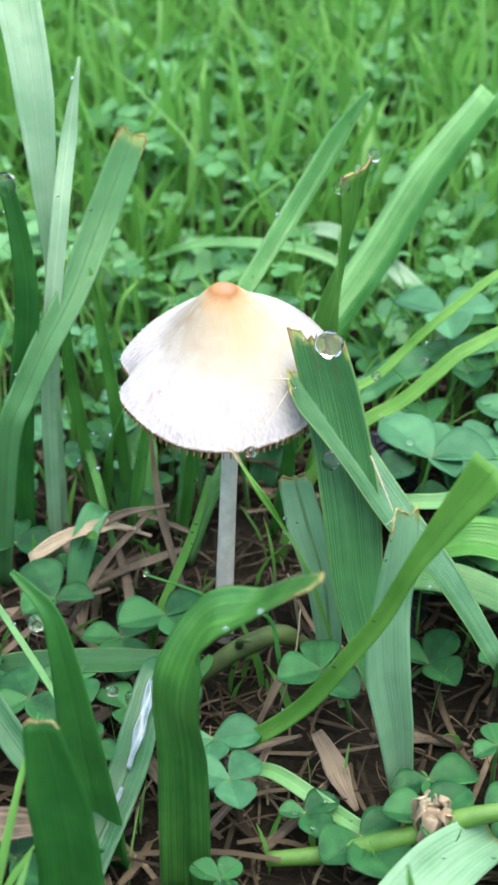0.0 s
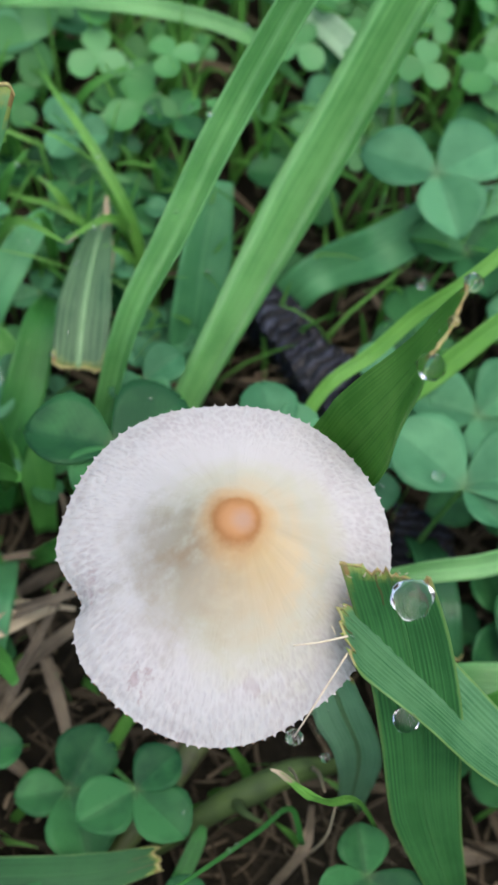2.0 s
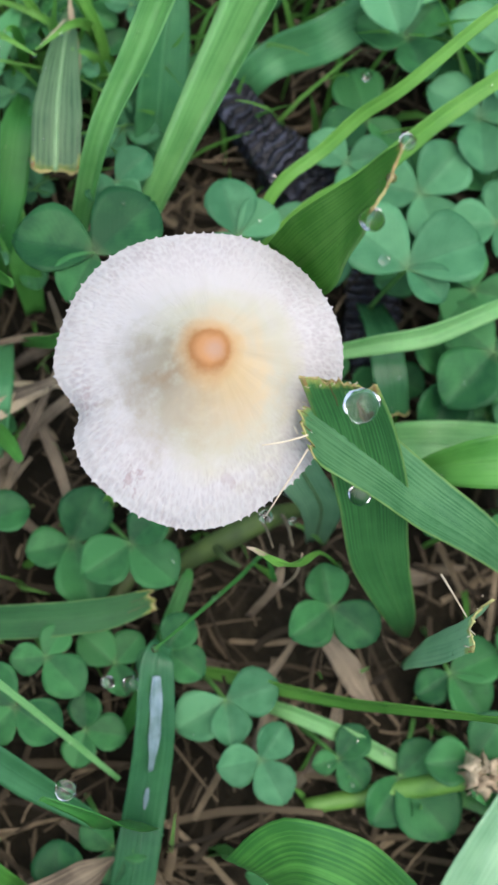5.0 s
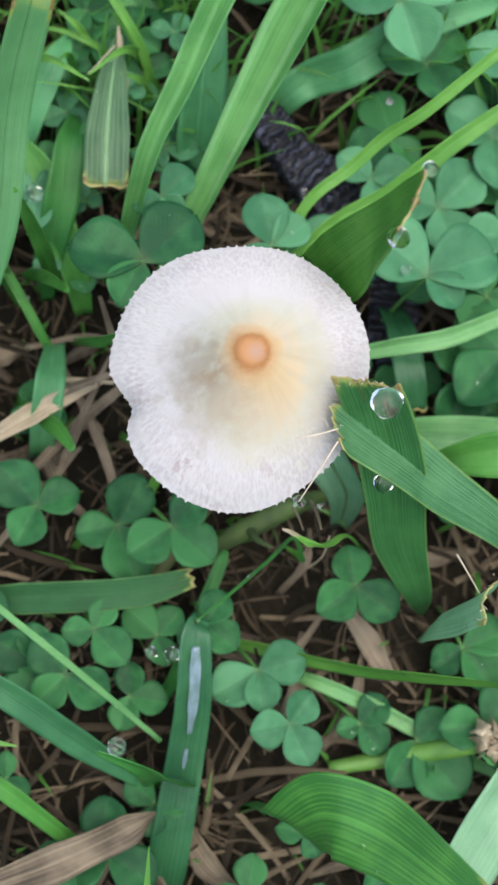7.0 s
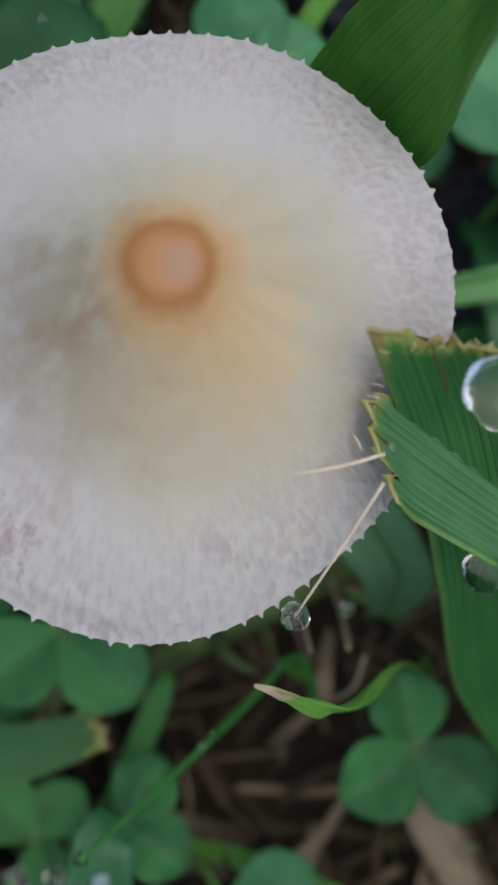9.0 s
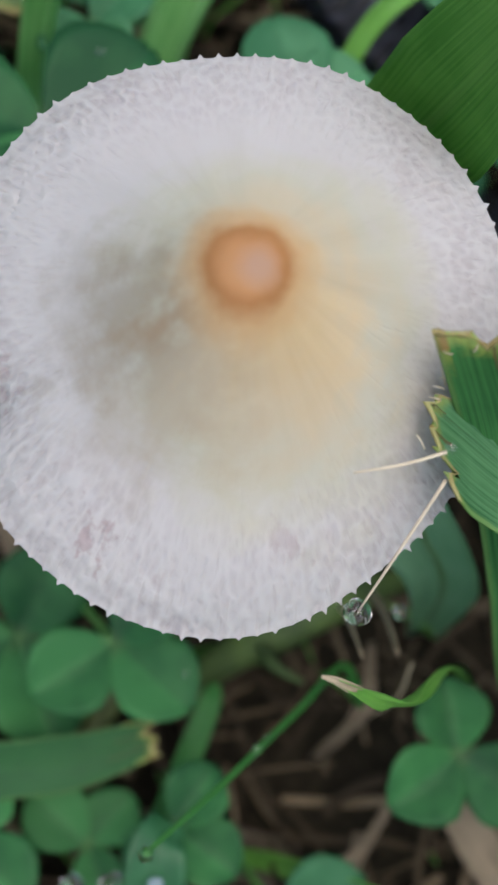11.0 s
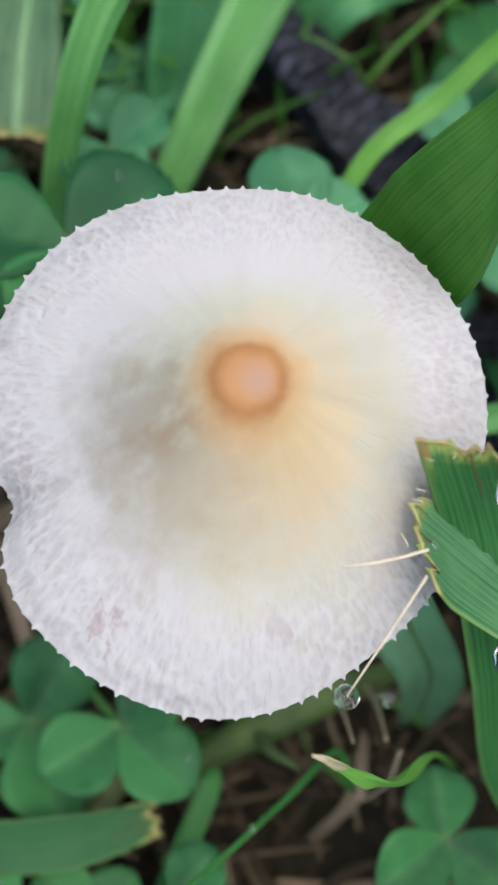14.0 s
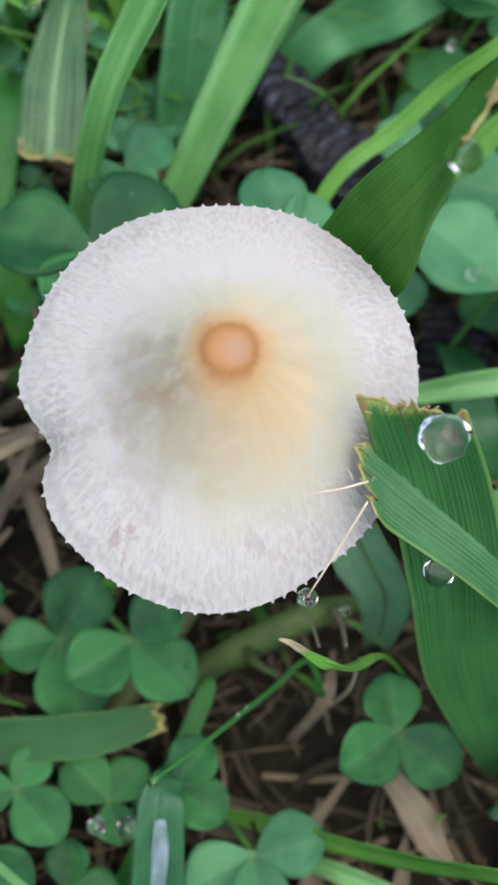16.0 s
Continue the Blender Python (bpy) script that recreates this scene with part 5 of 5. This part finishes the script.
def short_blade(x, y, verts, faces, tall=(2.0, 5.0), wide=(0.12, 0.32)):
    h, w, a = field.uniform(*tall), field.uniform(*wide), field.uniform(0, 6.283)
    g = ground_height(x, y) - 0.05
    bend, b = field.uniform(0.05, 0.65) * h, field.uniform(0, 6.283)
    sx, sy = math.cos(a) * w / 2, math.sin(a) * w / 2
    base = len(verts)
    for t, k in ((0, 0.7), (0.3, 1), (0.6, 0.9), (0.85, 0.55), (1, 0.06)):
        cx, cy, cz = x + math.cos(b) * bend * t * t, y + math.sin(b) * bend * t * t, g + h * (t - 0.25 * t * t * bend / h)
        verts.extend([(cx - sx * k, cy - sy * k, cz + 0.02), (cx, cy, cz - 0.03 * k), (cx + sx * k, cy + sy * k, cz + 0.02)])
    for i in range(4):
        o = base + i * 3
        faces.extend([(o, o + 1, o + 4, o + 3), (o + 1, o + 2, o + 5, o + 4)])


def field_clover(x, y, verts, faces, tall=(0.8, 3.0), size=(0.45, 0.8)):
    h, r, a = field.uniform(*tall), field.uniform(*size), field.uniform(0, 6.283)
    g = ground_height(x, y)
    tx, ty = field.gauss(0, 0.22), field.gauss(0, 0.22)
    for k in range(3):
        t = a + k * 2.094
        base = len(verts)
        dx, dy = math.cos(t), math.sin(t)
        for u, s in ((0, 0), (0.14, 0.25), (0.34, 0.42), (0.6, 0.48), (0.82, 0.40), (0.95, 0.24), (1.0, 0.08)):
            for side in ((0,) if u == 0 else (-1, 0, 1)):
                px, py = r * (dx * u - dy * s * side), r * (dy * u + dx * s * side)
                verts.append((x + px, y + py, g + h + px * tx + py * ty + 0.12 * r * abs(side) - 0.1 * r * u * u))
        faces.extend([(base, base + 1, base + 2), (base, base + 2, base + 3)])
        for i in range(5):
            o = base + 1 + i * 3
            faces.extend([(o, o + 3, o + 4, o + 1), (o + 1, o + 4, o + 5, o + 2)])


def straw(x, y, verts, faces, long=(0.6, 3.2), wide=(0.03, 0.15), high=0.5):
    length, w, a = field.uniform(*long), field.uniform(*wide), field.uniform(0, 6.283)
    g = ground_height(x, y) + field.uniform(0.0, high)
    pitch, curl = field.gauss(0, 0.15), field.uniform(-0.5, 0.5)
    base = len(verts)
    for i in range(5):
        t = i / 4 - 0.5
        b = a + curl * t
        cx, cy, cz = x + math.cos(b) * length * t, y + math.sin(b) * length * t, g + pitch * length * t
        k = w / 2 * (1 - 0.5 * abs(t))
        verts.extend([(cx - math.sin(b) * k, cy + math.cos(b) * k, cz), (cx, cy, cz + w * 0.3), (cx + math.sin(b) * k, cy - math.cos(b) * k, cz)])
    for i in range(4):
        o = base + i * 3
        faces.extend([(o, o + 1, o + 4, o + 3), (o + 1, o + 2, o + 5, o + 4)])


def box_place(x0, x1, y0, y1):
    return lambda: (field.uniform(x0, x1), field.uniform(y0, y1))


def wedge(y0, y1, wide):
    """Places behind the mushroom, in a strip that widens with distance."""
    def place():
        y = y0 + (y1 - y0) * field.random() ** 0.8
        return field.uniform(-1, 1) * (wide + 0.22 * y), y
    return place


ribbon_stuff("dry_thatch", 1000, box_place(-9, 10, -12, 16), straw, STRAW, "brown dead grass thatch lying on the soil", "thatch")
ribbon_stuff("fine_litter", 2600, box_place(-7, 8, -10, 9), lambda x, y, v, f: straw(x, y, v, f, (0.2, 1.3), (0.015, 0.07), 0.25), STRAW, "crumbled dead grass on the soil", "litter")
ribbon_stuff("low_grass", 260, box_place(-8, 9, -11, 9), lambda x, y, v, f: short_blade(x, y, v, f, (0.6, 1.7), (0.06, 0.16)), FIELD_GRASS, "short thin grass low in the turf", "grass")
ribbon_stuff("clover_turf", 1600, wedge(7.5, 34, 7.5), lambda x, y, v, f: field_clover(x, y, v, f, (0.5, 2.6), (0.24, 0.58)), FIELD_CLOVER, "carpet of clover leaves behind the mushroom", "clover")
ribbon_stuff("thin_grass", 900, wedge(4.5, 13, 6), lambda x, y, v, f: short_blade(x, y, v, f, (1.2, 3.2), (0.05, 0.14)), FIELD_GRASS, "thin sprouting grass between the clovers", "grass")
ribbon_stuff("lawn_grass", 4600, wedge(11, 50, 8), lambda x, y, v, f: short_blade(x, y, v, f, (2.0, 5.5), (0.10, 0.32)), FIELD_GRASS, "green lawn grass behind the mushroom", "grass")
ribbon_stuff("far_lawn_grass", 9000, wedge(26, 105, 12), lambda x, y, v, f: short_blade(x, y, v, f, (3.0, 7.0), (0.18, 0.42)), FIELD_GRASS, "tall green lawn grass stretching away", "grass")


def ring_place(inner, outer, bias):
    """Places in a ring round the mushroom, away from the plants by it."""
    def place():
        while True:
            r, t = inner + (outer - inner) * field.random() ** bias, field.uniform(0, 6.283)
            px, py = r * math.cos(t), r * math.sin(t)
            if not near_middle(px, py) and not (0 < py < 105 and abs(px) < 8 + 0.25 * py):
                return px, py
    return place


ribbon_stuff("meadow_grass", 20000, ring_place(7, 130, 0.75), lambda x, y, v, f: short_blade(x, y, v, f, (2.5, 5.5), (0.2, 0.6)), FIELD_GRASS, "green lawn grass round about", "grass")
ribbon_stuff("distant_grass", 16000, ring_place(120, 480, 0.7), lambda x, y, v, f: short_blade(x, y, v, f, (4.0, 8.0), (1.0, 3.0)), FIELD_GRASS, "lawn grass further off", "grass")
